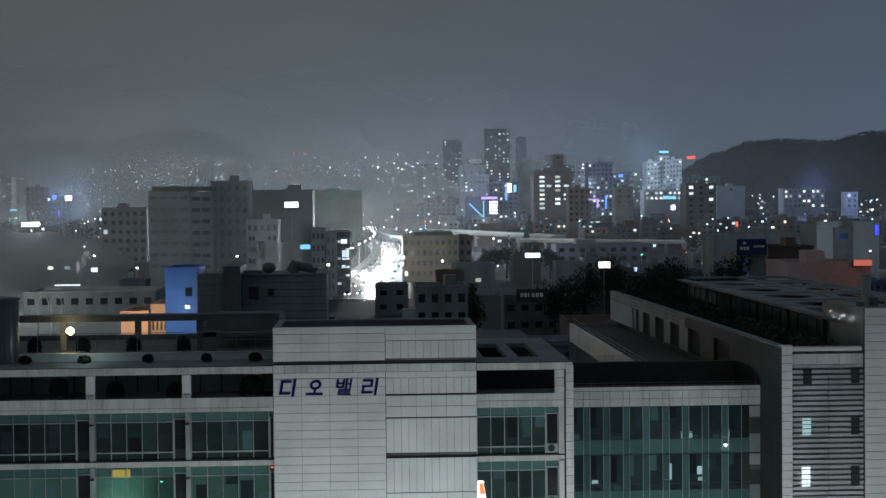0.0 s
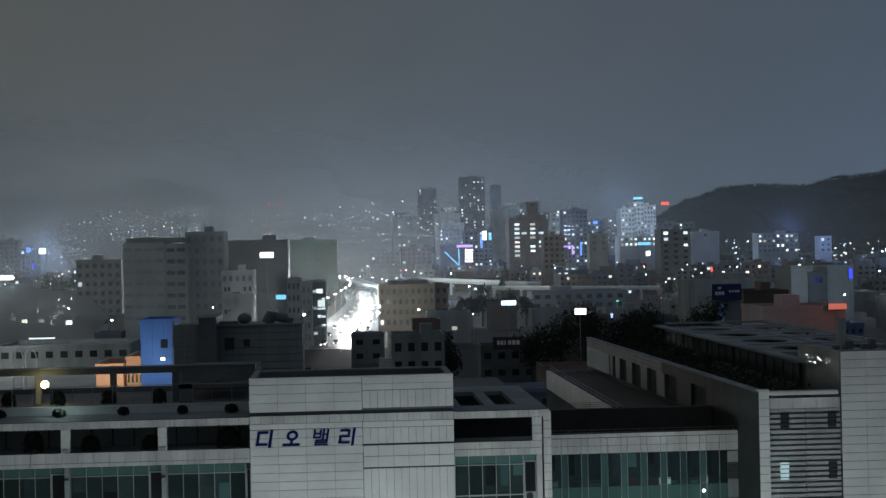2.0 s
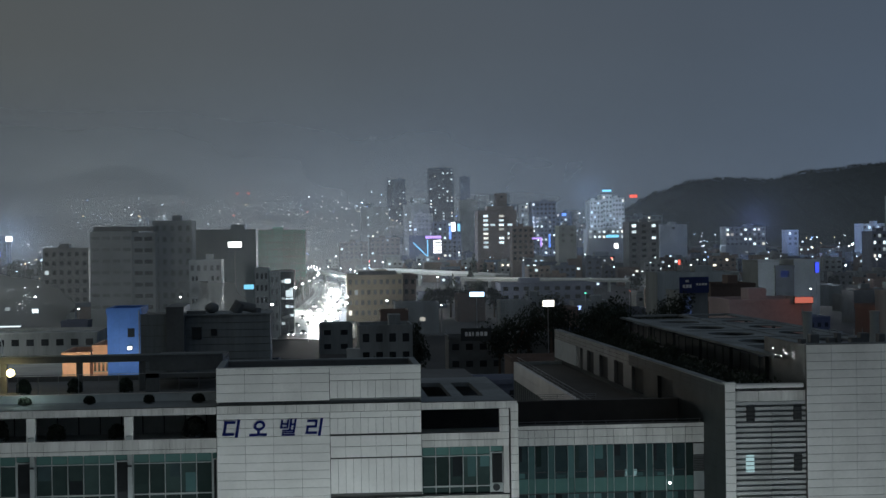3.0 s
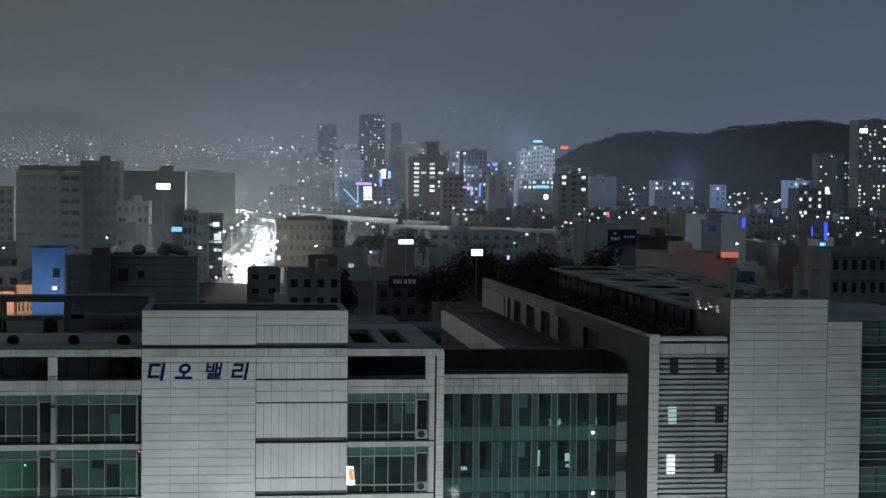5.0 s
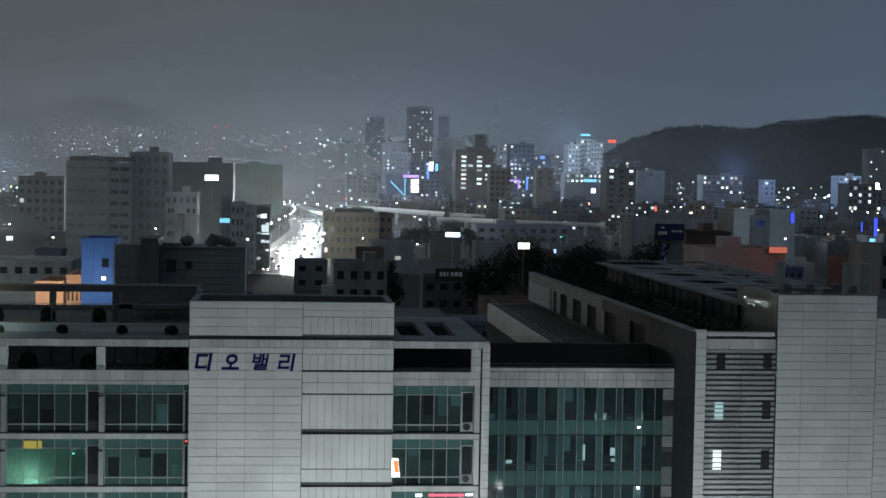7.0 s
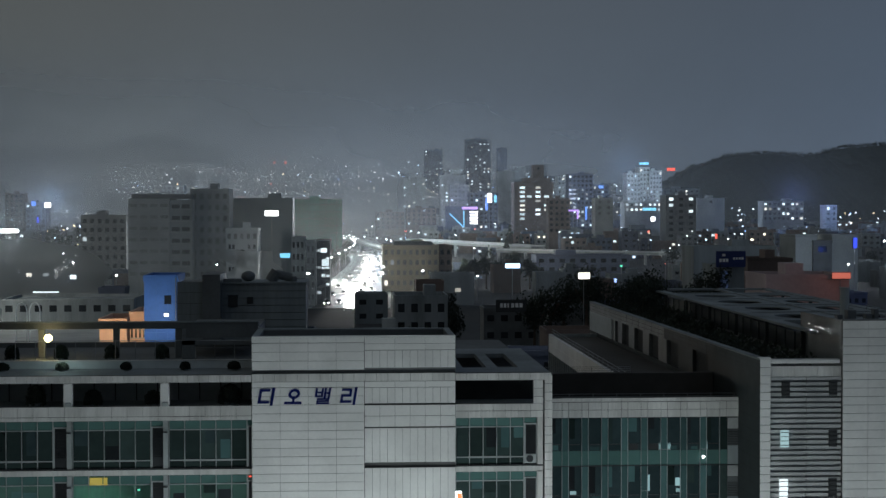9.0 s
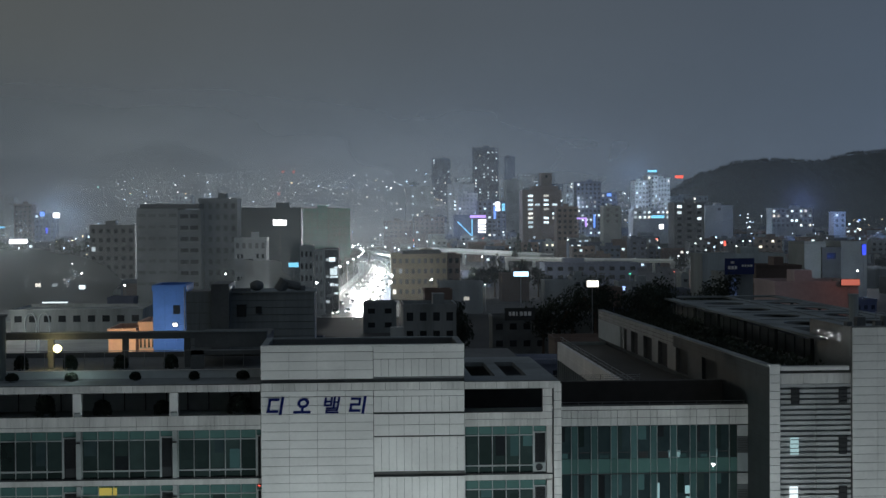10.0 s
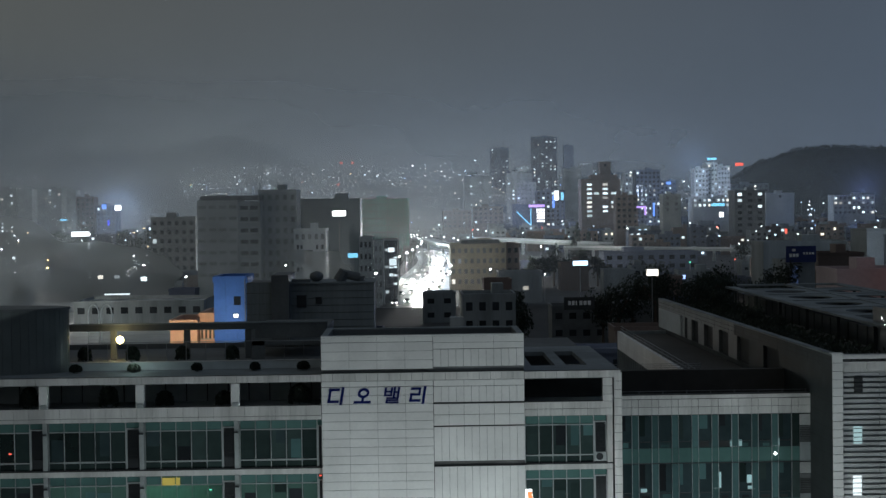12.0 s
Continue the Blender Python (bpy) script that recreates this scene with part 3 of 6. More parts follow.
for k in range(2):
    rod("rail", (19.5, 108, 16.3 + 0.25 * k), (19.5, 151, 16.3 + 0.25 * k), 0.025, STEEL, edge_rail, sides=5)
for i in range(18):
    rod("rail_post", (19.5, 108.5 + 2.4 * i, 16.0), (19.5, 108.5 + 2.4 * i, 16.55), 0.025, STEEL, edge_rail, sides=5)

# ---- long side wing ----
def slant(name, y0, y1, z0, z1, mat, parent, off=0.0, thick=0.35, label=""):
    """A stretch of the side wall, which runs back a little aslant."""
    bm = bmesh.new()
    bmesh.ops.create_cube(bm, size=1.0)
    for v in bm.verts:
        y = y0 if v.co.y < 0 else y1
        v.co = Vector((25.07 - (y - 95) * 0.0192 + off + (0 if v.co.x < 0 else thick), y, z0 if v.co.z < 0 else z1))
    return part(name, bm, mat, parent, label)


# shade painted along this wall: near black in front, paler far end
slant("side_wall", F + 0.06, 155.8, 0, 16.1, SHADEDARK, office)
slant("side_band", F + 0.06, 122, 17.95, 18.8, SHADEDARK, office)
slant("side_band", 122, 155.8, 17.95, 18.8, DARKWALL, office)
slant("side_coping", F + 0.06, 155.8, 18.8, 18.9, GREYWALL, office, -0.04, 0.5)
y = F + 0.06
for y0, y1 in ((108, 112.5), (117, 121), (124, 127.5), (130, 133.5), (136, 139), (141, 142.2), (143.4, 144.2)):
    slant("side_pier", y, y0, 16.1, 17.95, SHADEDARK if y < 120 else DARKWALL, office)
    slant("side_opening", y0, y1, 16.1, 17.95, SHADOW, office, 0.25, 0.1)
    y = y1
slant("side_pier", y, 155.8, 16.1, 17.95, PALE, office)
for k in range(8):
    slant("panel_joint", F + 0.06, 155.8, 10.2 + 0.82 * k, 10.235 + 0.82 * k, SHADOW, office, -0.004, 0.02)
for z in (18.2, 18.52):
    slant("panel_joint", F + 0.06, 155.8, z, z + 0.03, SHADOW, office, -0.004, 0.02)
for k in range(22):
    y = 98 + 2.6 * k
    slant("panel_joint", y, y + 0.05, 17.95, 18.8, SHADOW, office, -0.006, 0.02)
panels("corner_column", office, 25.07, 25.72, 0.0, 18.86, 1, 0.505, PANEL, F)
box("cap", (25.05, 25.74), (F - 0.02, F + 0.6), (18.86, 18.95), PANEL, office)

louvres = box("louvre_wall", (25.74, 30.15), (F + 0.3, F + 0.5), (0, 18.2), GREYWALL, office)
uprights("louvre_top", office, 25.74, 30.15, 17.75, 18.42, 3, TILE, F + 0.15)
box("louvre_coping", (25.74, 30.0), (F - 0.05, F + 0.5), (18.6, 18.85), PANEL, office, bevel=0.03)
z = 17.55
while z > 5:
    for x0, x1 in ((25.75, 27.95), (27.98, 30.14)):
        box("slat", (x0, x1), (F + 0.12, F + 0.28), (z, z + 0.2), LOUVRE, louvres)
    z -= 0.325
for z0, z1, x0, mat in ((16.55, 17.5, 26.4, SHADOW), (16.6, 17.5, 29.35, SHADOW), (13.45, 14.5, 26.35, STAIRLIT), (13.45, 14.5, 29.35, SHADOW), (10.3, 11.5, 26.3, STAIRBRIGHT), (10.3, 11.5, 29.35, SHADOW), (7.2, 8.2, 26.35, SHADOW)):
    w = box("small_window", (x0, x0 + 0.52), (F + 0.04, F + 0.07), (z0, z1), mat, louvres)
    for k in range(4):
        zz = z0 + (z1 - z0) * (k + 0.5) / 4
        box("window_bar", (x0, x0 + 0.52), (F + 0.01, F + 0.04), (zz - 0.02, zz + 0.02), DFRAME, w)

# right panelled block, a step lower at its far end
panels("block_wall", office, 30.17, 36.45, 5.0, 21.2, 4, 0.517, PANEL, F - 0.1, gap=0.028)
panels("block_wall", office, 36.47, 38.72, 5.0, 19.8, 1, 0.517, PANEL, F - 0.1, gap=0.028)
box("block_core", (30.2, 38.7), (F + 0.32, 104), (0, 19.6), GREYWALL, office)
# side face coloured dark so the white block looks shaded there
box("block_side", (30.17, 30.3), (F + 0.3, 104), (5, 21.2), DARKWALL, office)
box("block_coping", (30.15, 36.47), (F - 0.12, F + 0.3), (21.2, 21.28), DARKWALL, office)
box("step_roof", (36.47, 46), (F + 0.3, 112), (19.5, 19.75), GREYWALL, office)
for k in range(8):
    z0 = 18.3 - k * 1.55
    end_glass = box("end_curtain", (38.75, 46), (F + 0.3, F + 0.4), (z0, z0 + 1.5), SHADOW, office)
    for i in range(6):
        box("pane", (38.8 + i * 1.2, 39.95 + i * 1.2), (F + 0.2, F + 0.24), (z0 + 0.03, z0 + 1.47), (SPANDREL, DGLASS)[k % 2], end_glass)
    for zz in (z0, z0 + 0.5, z0 + 1.0):
        box("transom", (38.75, 46), (F + 0.14, F + 0.26), (zz - 0.03, zz + 0.03), FRAME, end_glass)
box("end_mullion", (41.2, 41.4), (F + 0.1, F + 0.3), (5, 19.5), FRAME, office)

# signs, lamps, painted reflections and lit rooms on and behind the glass
board = thing("window_sign", (6.7, F + 0.2, 9.8), "tilted white and orange advertising board in a window", "sign")
bm = bmesh.new()
bmesh.ops.create_cube(bm, size=1.0, matrix=Matrix.Diagonal((0.5, 0.04, 1.1, 1)))
for v in bm.verts:
    v.co.x += v.co.z * -0.12
part("board", bm, WHITEL, board, "", (6.62, F + 0.28, 10.4))
bm = bmesh.new()
bmesh.ops.create_cube(bm, size=1.0, matrix=Matrix.Diagonal((0.3, 0.03, 0.72, 1)))
for v in bm.verts:
    v.co.x += v.co.z * -0.12
part("orange_field", bm, ORGL, board, "", (6.7, F + 0.24, 10.48))
yboard = thing("window_sign", (-14.9, F + 0.3, 11.5), "yellow lit sign behind the window", "sign")
box("face", (-15.5, -14.75), (F + 0.3, F + 0.34), (11.55, 12.0), YELLOWDIM, yboard)
box("face", (-14.68, -14.45), (F + 0.3, F + 0.34), (11.55, 12.0), YELLOWDIM, yboard)
for x, z, mat, what in ((-12.6, 11.25, GREENL, "green exit lamp behind the window"), (-5.95, 12.0, RED, "small red lamp beside the window"), (-24.6, 13.6, RED, "small red lamp behind the window"), (22.7, 12.15, BRIGHT, "glowing ball standing in for a lamp reflected in the glass wing"), (22.75, 8.2, BRIGHT, "glowing ball standing in for a lamp reflected in the glass wing")):
    pl = thing("pilot_lamp", (x, F, z), what, "lamp")
    # glowing ball and plate painting a lamp's reflection in the glass wing
    if mat == BRIGHT:
        ball("bulb", (x, G - 0.08, z), 0.08, mat, pl)
        box("plate", (x - 0.08, x + 0.08), (G - 0.02, G + 0.02), (z - 0.08, z + 0.08), STEEL, pl)
    else:
        box("lens", (x - 0.08, x + 0.08), (F + 0.28, F + 0.33), (z - 0.035, z + 0.035), mat, pl)
        box("plate", (x - 0.15, x + 0.15), (F + 0.33, F + 0.36), (z - 0.07, z + 0.07), DFRAME, pl)
# glowing patches on the panes stand in for lit rooms behind
for x0, x1, z0, z1 in ((19.8, 20.6, 12.65, 13.05), (22.5, 23.0, 12.65, 13.1), (18.7, 19.25, 10.0, 11.0), (20.9, 21.2, 10.3, 10.8), (20.95, 21.4, 9.9, 10.1), (14.1, 14.5, 9.8, 10.0)):
    rl = thing("lit_blind", (x0, G, z0), "pale glowing patch standing in for a lit room", "blind", "lit blinds")
    box("blind", (x0, x1), (G + 0.085, G + 0.098), (z0, z1), ROOMLIT, rl)
    box("bottom_bar", (x0, x1), (G + 0.08, G + 0.1), (z0 - 0.03, z0 - 0.005), FRAME, rl)
lamp("room_light", (-15.1, F + 0.95, 9.7), 95, (0.9, 1.0, 0.95), 0.15)
strip = thing("shop_strip_sign", (9.7, F + 0.3, 8.6), "red and white lit strip sign behind the window", "sign")
box("red_face", (8.7, 10.9), (F + 0.29, F + 0.33), (8.62, 8.78), REDSIGN, strip)
box("white_face", (7.9, 8.3), (F + 0.29, F + 0.33), (8.62, 8.76), WHITEL, strip)
box("white_face", (11.0, 11.4), (F + 0.29, F + 0.33), (8.66, 8.78), WHITEL, strip)

# ---- roofs of the office building ----
# raised left terrace: low lit wall, pergola, balustrade
box("terrace_wall", (LEFT, -5.83), (99.6, 99.8), (18.12, 18.6), PALE, office)
box("terrace_wall_cap", (LEFT, -5.83), (99.55, 99.85), (18.6, 18.64), TILE, office)
box("upper_deck", (LEFT, -5.83), (99.8, 112), (18.12, 18.4), ROOF, office)
box("rear_parapet", (LEFT, -5.83), (112, 112.3), (17.0, 18.75), DARKWALL, office)
pergola = thing("roof_pergola", (-13, 104, 18.4), "dark metal roof canopy on columns over the terrace", "canopy")
box("beam", (-22.9, -5.9), (103.6, 104.4), (20.3, 20.76), DARKWALL, pergola, bevel=0.03)
box("edge_strip", (-22.9, -5.9), (103.5, 103.6), (20.7, 20.8), GREYWALL, pergola)
box("rear_beam", (-10.6, -5.9), (103.6, 111.8), (19.7, 20.33), DARKWALL, pergola)
for x in (-20.1, -15.3, -11.3):
    box("column", (x, x + 0.38), (103.8, 104.2), (18.4, 20.35), DARKWALL, pergola)
box("column", (-10.5, -9.7), (100.4, 100.8), (18.4, 19.75), DARKWALL, pergola)
box("side_beam", (-10.5, -5.9), (100.4, 100.8), (19.5, 19.75), DARKWALL, pergola)
balustrade = thing("glass_balustrade", (-14, 101, 18.4), "clear glass terrace balustrade with thin steel posts", "railing")
for i in range(13):
    rod("post", (-21 + i * 1.25, 101, 18.4), (-21 + i * 1.25, 101, 19.75), 0.025, STEEL, balustrade, sides=5)
rod("handrail", (-21, 101, 19.75), (-6, 101, 19.75), 0.025, STEEL, balustrade, sides=5)
wall_lamp = thing("terrace_lamp", (-19.38, 103.2, 19.6), "round yellow lamp glowing on a terrace column", "lamp")
ball("globe", (-19.38, 103.3, 19.75), 0.27, YELLOW, wall_lamp)
box("bracket", (-19.43, -19.33), (103.4, 104.2), (19.7, 19.8), DFRAME, wall_lamp)
lamp("terrace_light", (-19.38, 102.8, 19.75), 40, (1.0, 0.8, 0.4), 0.27)
lamp("terrace_light", (-17.5, 97.9, 18.9), 30, (0.75, 1.0, 0.95), 0.2)


def topiary(x, y, z, r, h):
    """A clipped shrub: a tapering clump of many small leaves on a stem, in a pot."""
    t = thing("clipped_shrub", (x, y, z), "dark clipped evergreen shrub in a round pot", "shrub", "shrubs on the terraces")
    rod("pot", (x, y, z), (x, y, z + 0.22), r * 0.5, GREYWALL, t, r2=r * 0.6)
    rod("stem", (x, y, z + 0.2), (x, y, z + h * 0.7), 0.04, BARK, t, sides=5)
    bm = bmesh.new()
    rnd = random.Random(int(x * 100) + int(z * 10))
    for _ in range(420):
        a, u = rnd.random() * math.tau, rnd.random()
        zz = 0.12 + u * (h - 0.12)
        rr = r * (1 - max(0, (u - 0.35) / 0.65) ** 2.2) ** 0.5 * (0.82 + 0.25 * rnd.random())
        s = 0.07 + 0.05 * rnd.random()
        m = Matrix.Translation((rr * math.cos(a), rr * math.sin(a), zz)) @ Euler((rnd.random() * 3, rnd.random() * 3, a)).to_matrix().to_4x4()
        vs = [bm.verts.new(m @ Vector(p)) for p in ((-s, 0, 0), (0, -s * 0.6, 0), (s, 0, 0), (0, s * 0.6, 0.02))]
        bm.faces.new(vs)
    bmesh.ops.create_icosphere(bm, subdivisions=2, radius=1, matrix=Matrix.Translation((0, 0, h * 0.47)) @ Matrix.Diagonal((r * 0.82, r * 0.82, h * 0.45, 1)))
    part("crown", bm, LEAF, t, "", (x, y, z))


for x, r, h in zip([-18.8, -15.4, -11.8, -7.2], (0.55, 0.52, 0.5, 0.65), (1.3, 0.95, 0.9, 1.25)):
    topiary(x, 96.2, 16.2, r, h)
topiary(-23.6, 96.2, 16.2, 0.55, 1.3)
for x, r in zip([-21.2, -17.6, -13.7, -10.1, -7.1], (0.34, 0.36, 0.3, 0.28, 0.36)):
    topiary(x, 98.2, 18.12, r, 0.5)
for x in [-21.5, -18.4, -15.2, -12.0]:
    topiary(x, 102.4, 18.4, 0.42, 0.95)

# rounded dark glass drum at the end of the terrace
drum = thing("glass_drum", (-29.0, 99.6, 18.12), "dark rounded glass stair drum on the roof", "roof structure")
N = 40
for i in range(N):
    a0, a1 = math.pi + i / N * math.pi * 1.15, math.pi + (i + 0.96) / N * math.pi * 1.15
    bm = bmesh.new()
    for a in (a0, a1):
        for z in (18.12, 22.05):
            bm.verts.new((7.15 * math.cos(a), 2.3 * math.sin(a), z - 18.12))
    v = bm.verts[:]
    bm.faces.new((v[0], v[2], v[3], v[1]))
    bm.normal_update()
    bmesh.ops.solidify(bm, geom=bm.faces[:], thickness=0.06)
    part("curved_pane", bm, DRUMGLASS, drum, "", (-29.0, 99.6, 18.12))
for name, r, z0, z1, mat in (("drum_rim", 7.25, 22.06, 22.18, DARKWALL), ("drum_core", 6.9, 18.12, 22.05, SHADOW)):
    bm = bmesh.new()
    bmesh.ops.create_cone(bm, cap_ends=True, segments=64, radius1=r, radius2=r, depth=z1 - z0, matrix=Matrix.Diagonal((1, 0.325, 1, 1)))
    part(name, bm, mat, drum, "", (-29.0, 99.6, (z0 + z1) / 2))

# stair penthouse with sidings and roof clutter
pent = thing("stair_penthouse", (-8, 118, 18), "dark grey clad stair house on the roof", "roof structure")
panels("panel_wall", pent, -12.7, -10.7, 18.0, 22.7, 2, 0.8, GREYWALL, 118.0)
box("tower", (-10.8, -9.5), (117.6, 124), (17, 23.25), DARKWALL, pent)
box("low_tower", (-12.7, -10.8), (118.4, 124), (17, 22.6), DARKWALL, pent)
box("main_house", (-9.5, -3.2), (119.1, 124), (17, 22.5), DARKWALL, pent)
for k in range(8):
    box("siding", (-9.5, -6.1), (119.0, 119.1), (18.2 + k * 0.54, 18.7 + k * 0.54), GREYWALL, pent)
    box("siding", (-6.1, -3.2), (118.9, 119.1), (18.2 + k * 0.54, 18.7 + k * 0.54), GREYWALL, pent)
box("roof_edge", (-9.6, -3.1), (118.8, 124.1), (22.5, 22.62), GREYWALL, pent)
pw = box("window", (-9.0, -8.3), (118.9, 119.0), (20.75, 21.6), SHADOW, pent)
box("window_frame", (-9.05, -8.25), (118.86, 118.9), (21.6, 21.66), DFRAME, pw)
box("window", (-7.6, -7.15), (118.9, 119.0), (21.0, 21.5), SHADOW, pent)
box("pipe_run", (-9.4, -8.0), (119.2, 119.9), (22.62, 22.85), DARKWALL, pent)
ball("water_tank", (-7.6, 120.5, 23.0), 0.55, DARKWALL, pent, squash=(1, 1, 0.75))
duct = thing("roof_duct", (-5.2, 120, 22.62), "dark curved ventilation duct on the stair house", "duct")
rod("duct_body", (-5.9, 120, 22.62), (-5.4, 120, 23.4), 0.45, DARKWALL, duct, sides=10)
rod("duct_arm", (-5.6, 120, 23.2), (-4.3, 120, 22.9), 0.33, DARKWALL, duct, sides=10)
rod("duct_leg", (-4.2, 120, 22.62), (-4.2, 120, 23.0), 0.3, DARKWALL, duct, sides=10)
box("rear_roof", (-13, 12, ), (112.3, 126), (16.8, 17.6), ROOF, office)
for k in range(3):
    box("skylight", (-2.4 + k * 2.0, -1.0 + k * 2.0), (114.5, 119), (17.6, 17.9), GREYWALL, office)
    box("skylight_glass", (-2.2 + k * 2.0, -1.2 + k * 2.0), (114.8, 118.6), (17.9, 17.93), DGLASS, office)

# long roof canopy with round openings over the side wing
canopy = thing("roof_canopy", (35, 128, 18), "grey steel roof canopy with round openings", "canopy")
bm = bmesh.new()
for x0, x1, y0, y1 in ((29.6, 30.5, 100, 155), (36.0, 36.5, 104.5, 155), (40.8, 41.6, 108, 155), (29.6, 41.6, 154, 155), (30.5, 41.6, 146, 146.7), (30.5, 41.6, 137, 137.7), (30.5, 41.6, 128, 128.7), (30.5, 41.6, 119, 119.7), (30.5, 36.2, 110, 110.7)):
    bmesh.ops.create_cube(bm, size=1.0, matrix=Matrix.Translation(((x0 + x1) / 2, (y0 + y1) / 2, 20.12)) @ Matrix.Diagonal((x1 - x0, y1 - y0, 0.16, 1)))
part("beam_grid", bm, GREYWALL, canopy)
for cx in (33.25, 38.65):
    for cy in (114.85, 123.85, 132.85, 141.85):
        bm = bmesh.new()
        hw, hd, seg = (2.72 if cx < 36 else 2.12), 4.1, 40
        inner, outer = [], []
        for k in range(seg):
            a = k / seg * math.tau
            c, s = math.cos(a), math.sin(a)
            inner.append(bm.verts.new((c * hw * 0.66, s * hd * 0.6, 0)))
            m = 1 / max(abs(c), abs(s))
            outer.append(bm.verts.new((c * m * hw, s * m * hd, 0)))
        for k in range(seg):
            bm.faces.new((inner[k], outer[k], outer[(k + 1) % seg], inner[(k + 1) % seg]))
        bm.normal_update()
        bmesh.ops.solidify(bm, geom=bm.faces[:], thickness=0.1)
        part("plate", bm, GREYWALL, canopy, "", (cx, cy, 20.14))
for y in (103, 112, 121, 130, 139, 148):
    for x in (30.0, 41.2):
        if y > 107 or x < 35:
            box("column", (x - 0.12, x + 0.12), (y - 0.12, y + 0.12), (18.3, 20.05), SHADEDARK, canopy)
box("wing_deck", (25.4, 46), (F + 0.5, 155), (17.9, 18.25), ROOF, office)
bm = bmesh.new()
rnd_h = random.Random(9)
for k in range(4200):
    y = 97 + 56 * rnd_h.random()
    x = 25.9 + (y - 95) * -0.012 + 3.4 * rnd_h.random()
    z = 18.25 + 0.75 * rnd_h.random() * (0.55 + 0.6 * abs(noise.noise((x * 0.7, y * 0.4, 2))) * 2)
    s = 0.1 + 0.1 * rnd_h.random()
    mm = Matrix.Translation((x, y - 125, z - 18.25)) @ Euler((rnd_h.random() * 3, rnd_h.random() * 3, rnd_h.random() * 3)).to_matrix().to_4x4()
    bm.faces.new([bm.verts.new(mm @ Vector(p)) for p in ((-s, 0, 0), (0, -s * 0.6, 0), (s, 0, 0), (0, s * 0.6, 0.02))])
tagged(part("roof_planting", bm, LEAF, None, "dark low planting on the roof terrace", (0, 125, 18.25)), category="plants", kind="stuff")
box("glazed_hall", (30.8, 41), (104.5, 152), (18.25, 19.6), SHADEDARK, office)
for i in range(20):
    box("hall_mullion", (30.72, 30.8), (105 + i * 2.4, 105.1 + i * 2.4), (18.25, 19.6), SHADEDARK, office)
for i, x in enumerate((35.7, 40.5, 41.6)):
    flue = thing("vent_flue", (x, 112, 18.25), "pale steel ventilation flue on the roof", "flue", "roof flues")
    rod("pipe", (x, 112 - 0.5 * i, 18.25), (x, 112 - 0.5 * i, 22.3), 0.34, CONC, flue, sides=12)
    rod("cap", (x, 112 - 0.5 * i, 22.3), (x, 112 - 0.5 * i, 22.4), 0.4, CONC, flue, sides=12)
rnd_e = random.Random(4)
for i in range(7):
    x = 31.0 + i * 0.8 + 0.5 * rnd_e.random()
    u = thing("roof_equipment", (x, 99, 19.6), "small dark roof fitting on the panelled block", "equipment", "roof fittings")
    box("body", (x - 0.1 - 0.25 * rnd_e.random(), x + 0.1 + 0.3 * rnd_e.random()), (98.6, 99.3), (19.6, 21.25 + 0.45 * rnd_e.random()), DARKWALL, u, bevel=0.03)
    rod("pin", (x, 99, 21.2), (x, 99, 21.75 + 0.1 * (i % 3)), 0.03, STEEL, u, sides=5)
# glowing beads painting the string of glints at the canopy's near end
for i in range(14):
    rnd = random.Random(i + 5)
    x, y, z = 28.7 + i * 0.11 + rnd.random() * 0.2, 96.6 + rnd.random() * 1.2, 20.45 + rnd.random() * 0.5 - i * 0.03
    ball("glint_lamp", (x, y, z), 0.008 + 0.014 * rnd.random(), BRIGHT, canopy)


# ---- trees ----
def leaf_cloud(bm, rnd, c, r, n, s):
    for _ in range(n):
        d = Vector((rnd.gauss(0, 1), rnd.gauss(0, 1), rnd.gauss(0, 0.8)))
        d = d.normalized() * r * (0.35 + 0.7 * rnd.random())
        m = Matrix.Translation(Vector(c) + d) @ Euler((rnd.random() * 3, rnd.random() * 3, rnd.random() * 3)).to_matrix().to_4x4()
        k = s * (0.6 + 0.8 * rnd.random())
        bm.faces.new([bm.verts.new(m @ Vector(p)) for p in ((-k, 0, 0), (0, -k * 0.55, 0), (k, 0, 0), (0, k * 0.55, 0.1 * k))])


def tree(x, y, z, h, r, seed, leaf=0.25, n=60, name="tree", label="dark leafy tree between the buildings", pointed=False):
    t = thing(name, (x, y, z), label, "tree", "city trees")
    rnd = random.Random(seed)
    rod("trunk", (x, y, z), (x, y, z + h * 0.6), h * 0.03, BARK, t, r2=h * 0.012, sides=6)
    bm = bmesh.new()
    for k in range(9):
        a, u = rnd.random() * math.tau, rnd.random()
        if pointed:
            c, rr = (0, 0, h * (0.12 + 0.1 * k)), r * (1.02 - 0.1 * k) * 0.8
        else:
            c, rr = (r * 0.6 * math.cos(a) * rnd.random(), r * 0.6 * math.sin(a) * rnd.random(), h * (0.42 + 0.45 * u)), r * (0.4 + 0.25 * rnd.random())
        leaf_cloud(bm, rnd, c, rr, n, leaf)
    part("crown", bm, LEAF, t, "", (x, y, z))
    for k in range(3):
        a = rnd.random() * math.tau
        rod("limb", (x, y, z + h * (0.35 + 0.07 * k)), (x + r * 0.5 * math.cos(a), y + r * 0.5 * math.sin(a), z + h * 0.7), h * 0.01, BARK, t, sides=5)
    return t


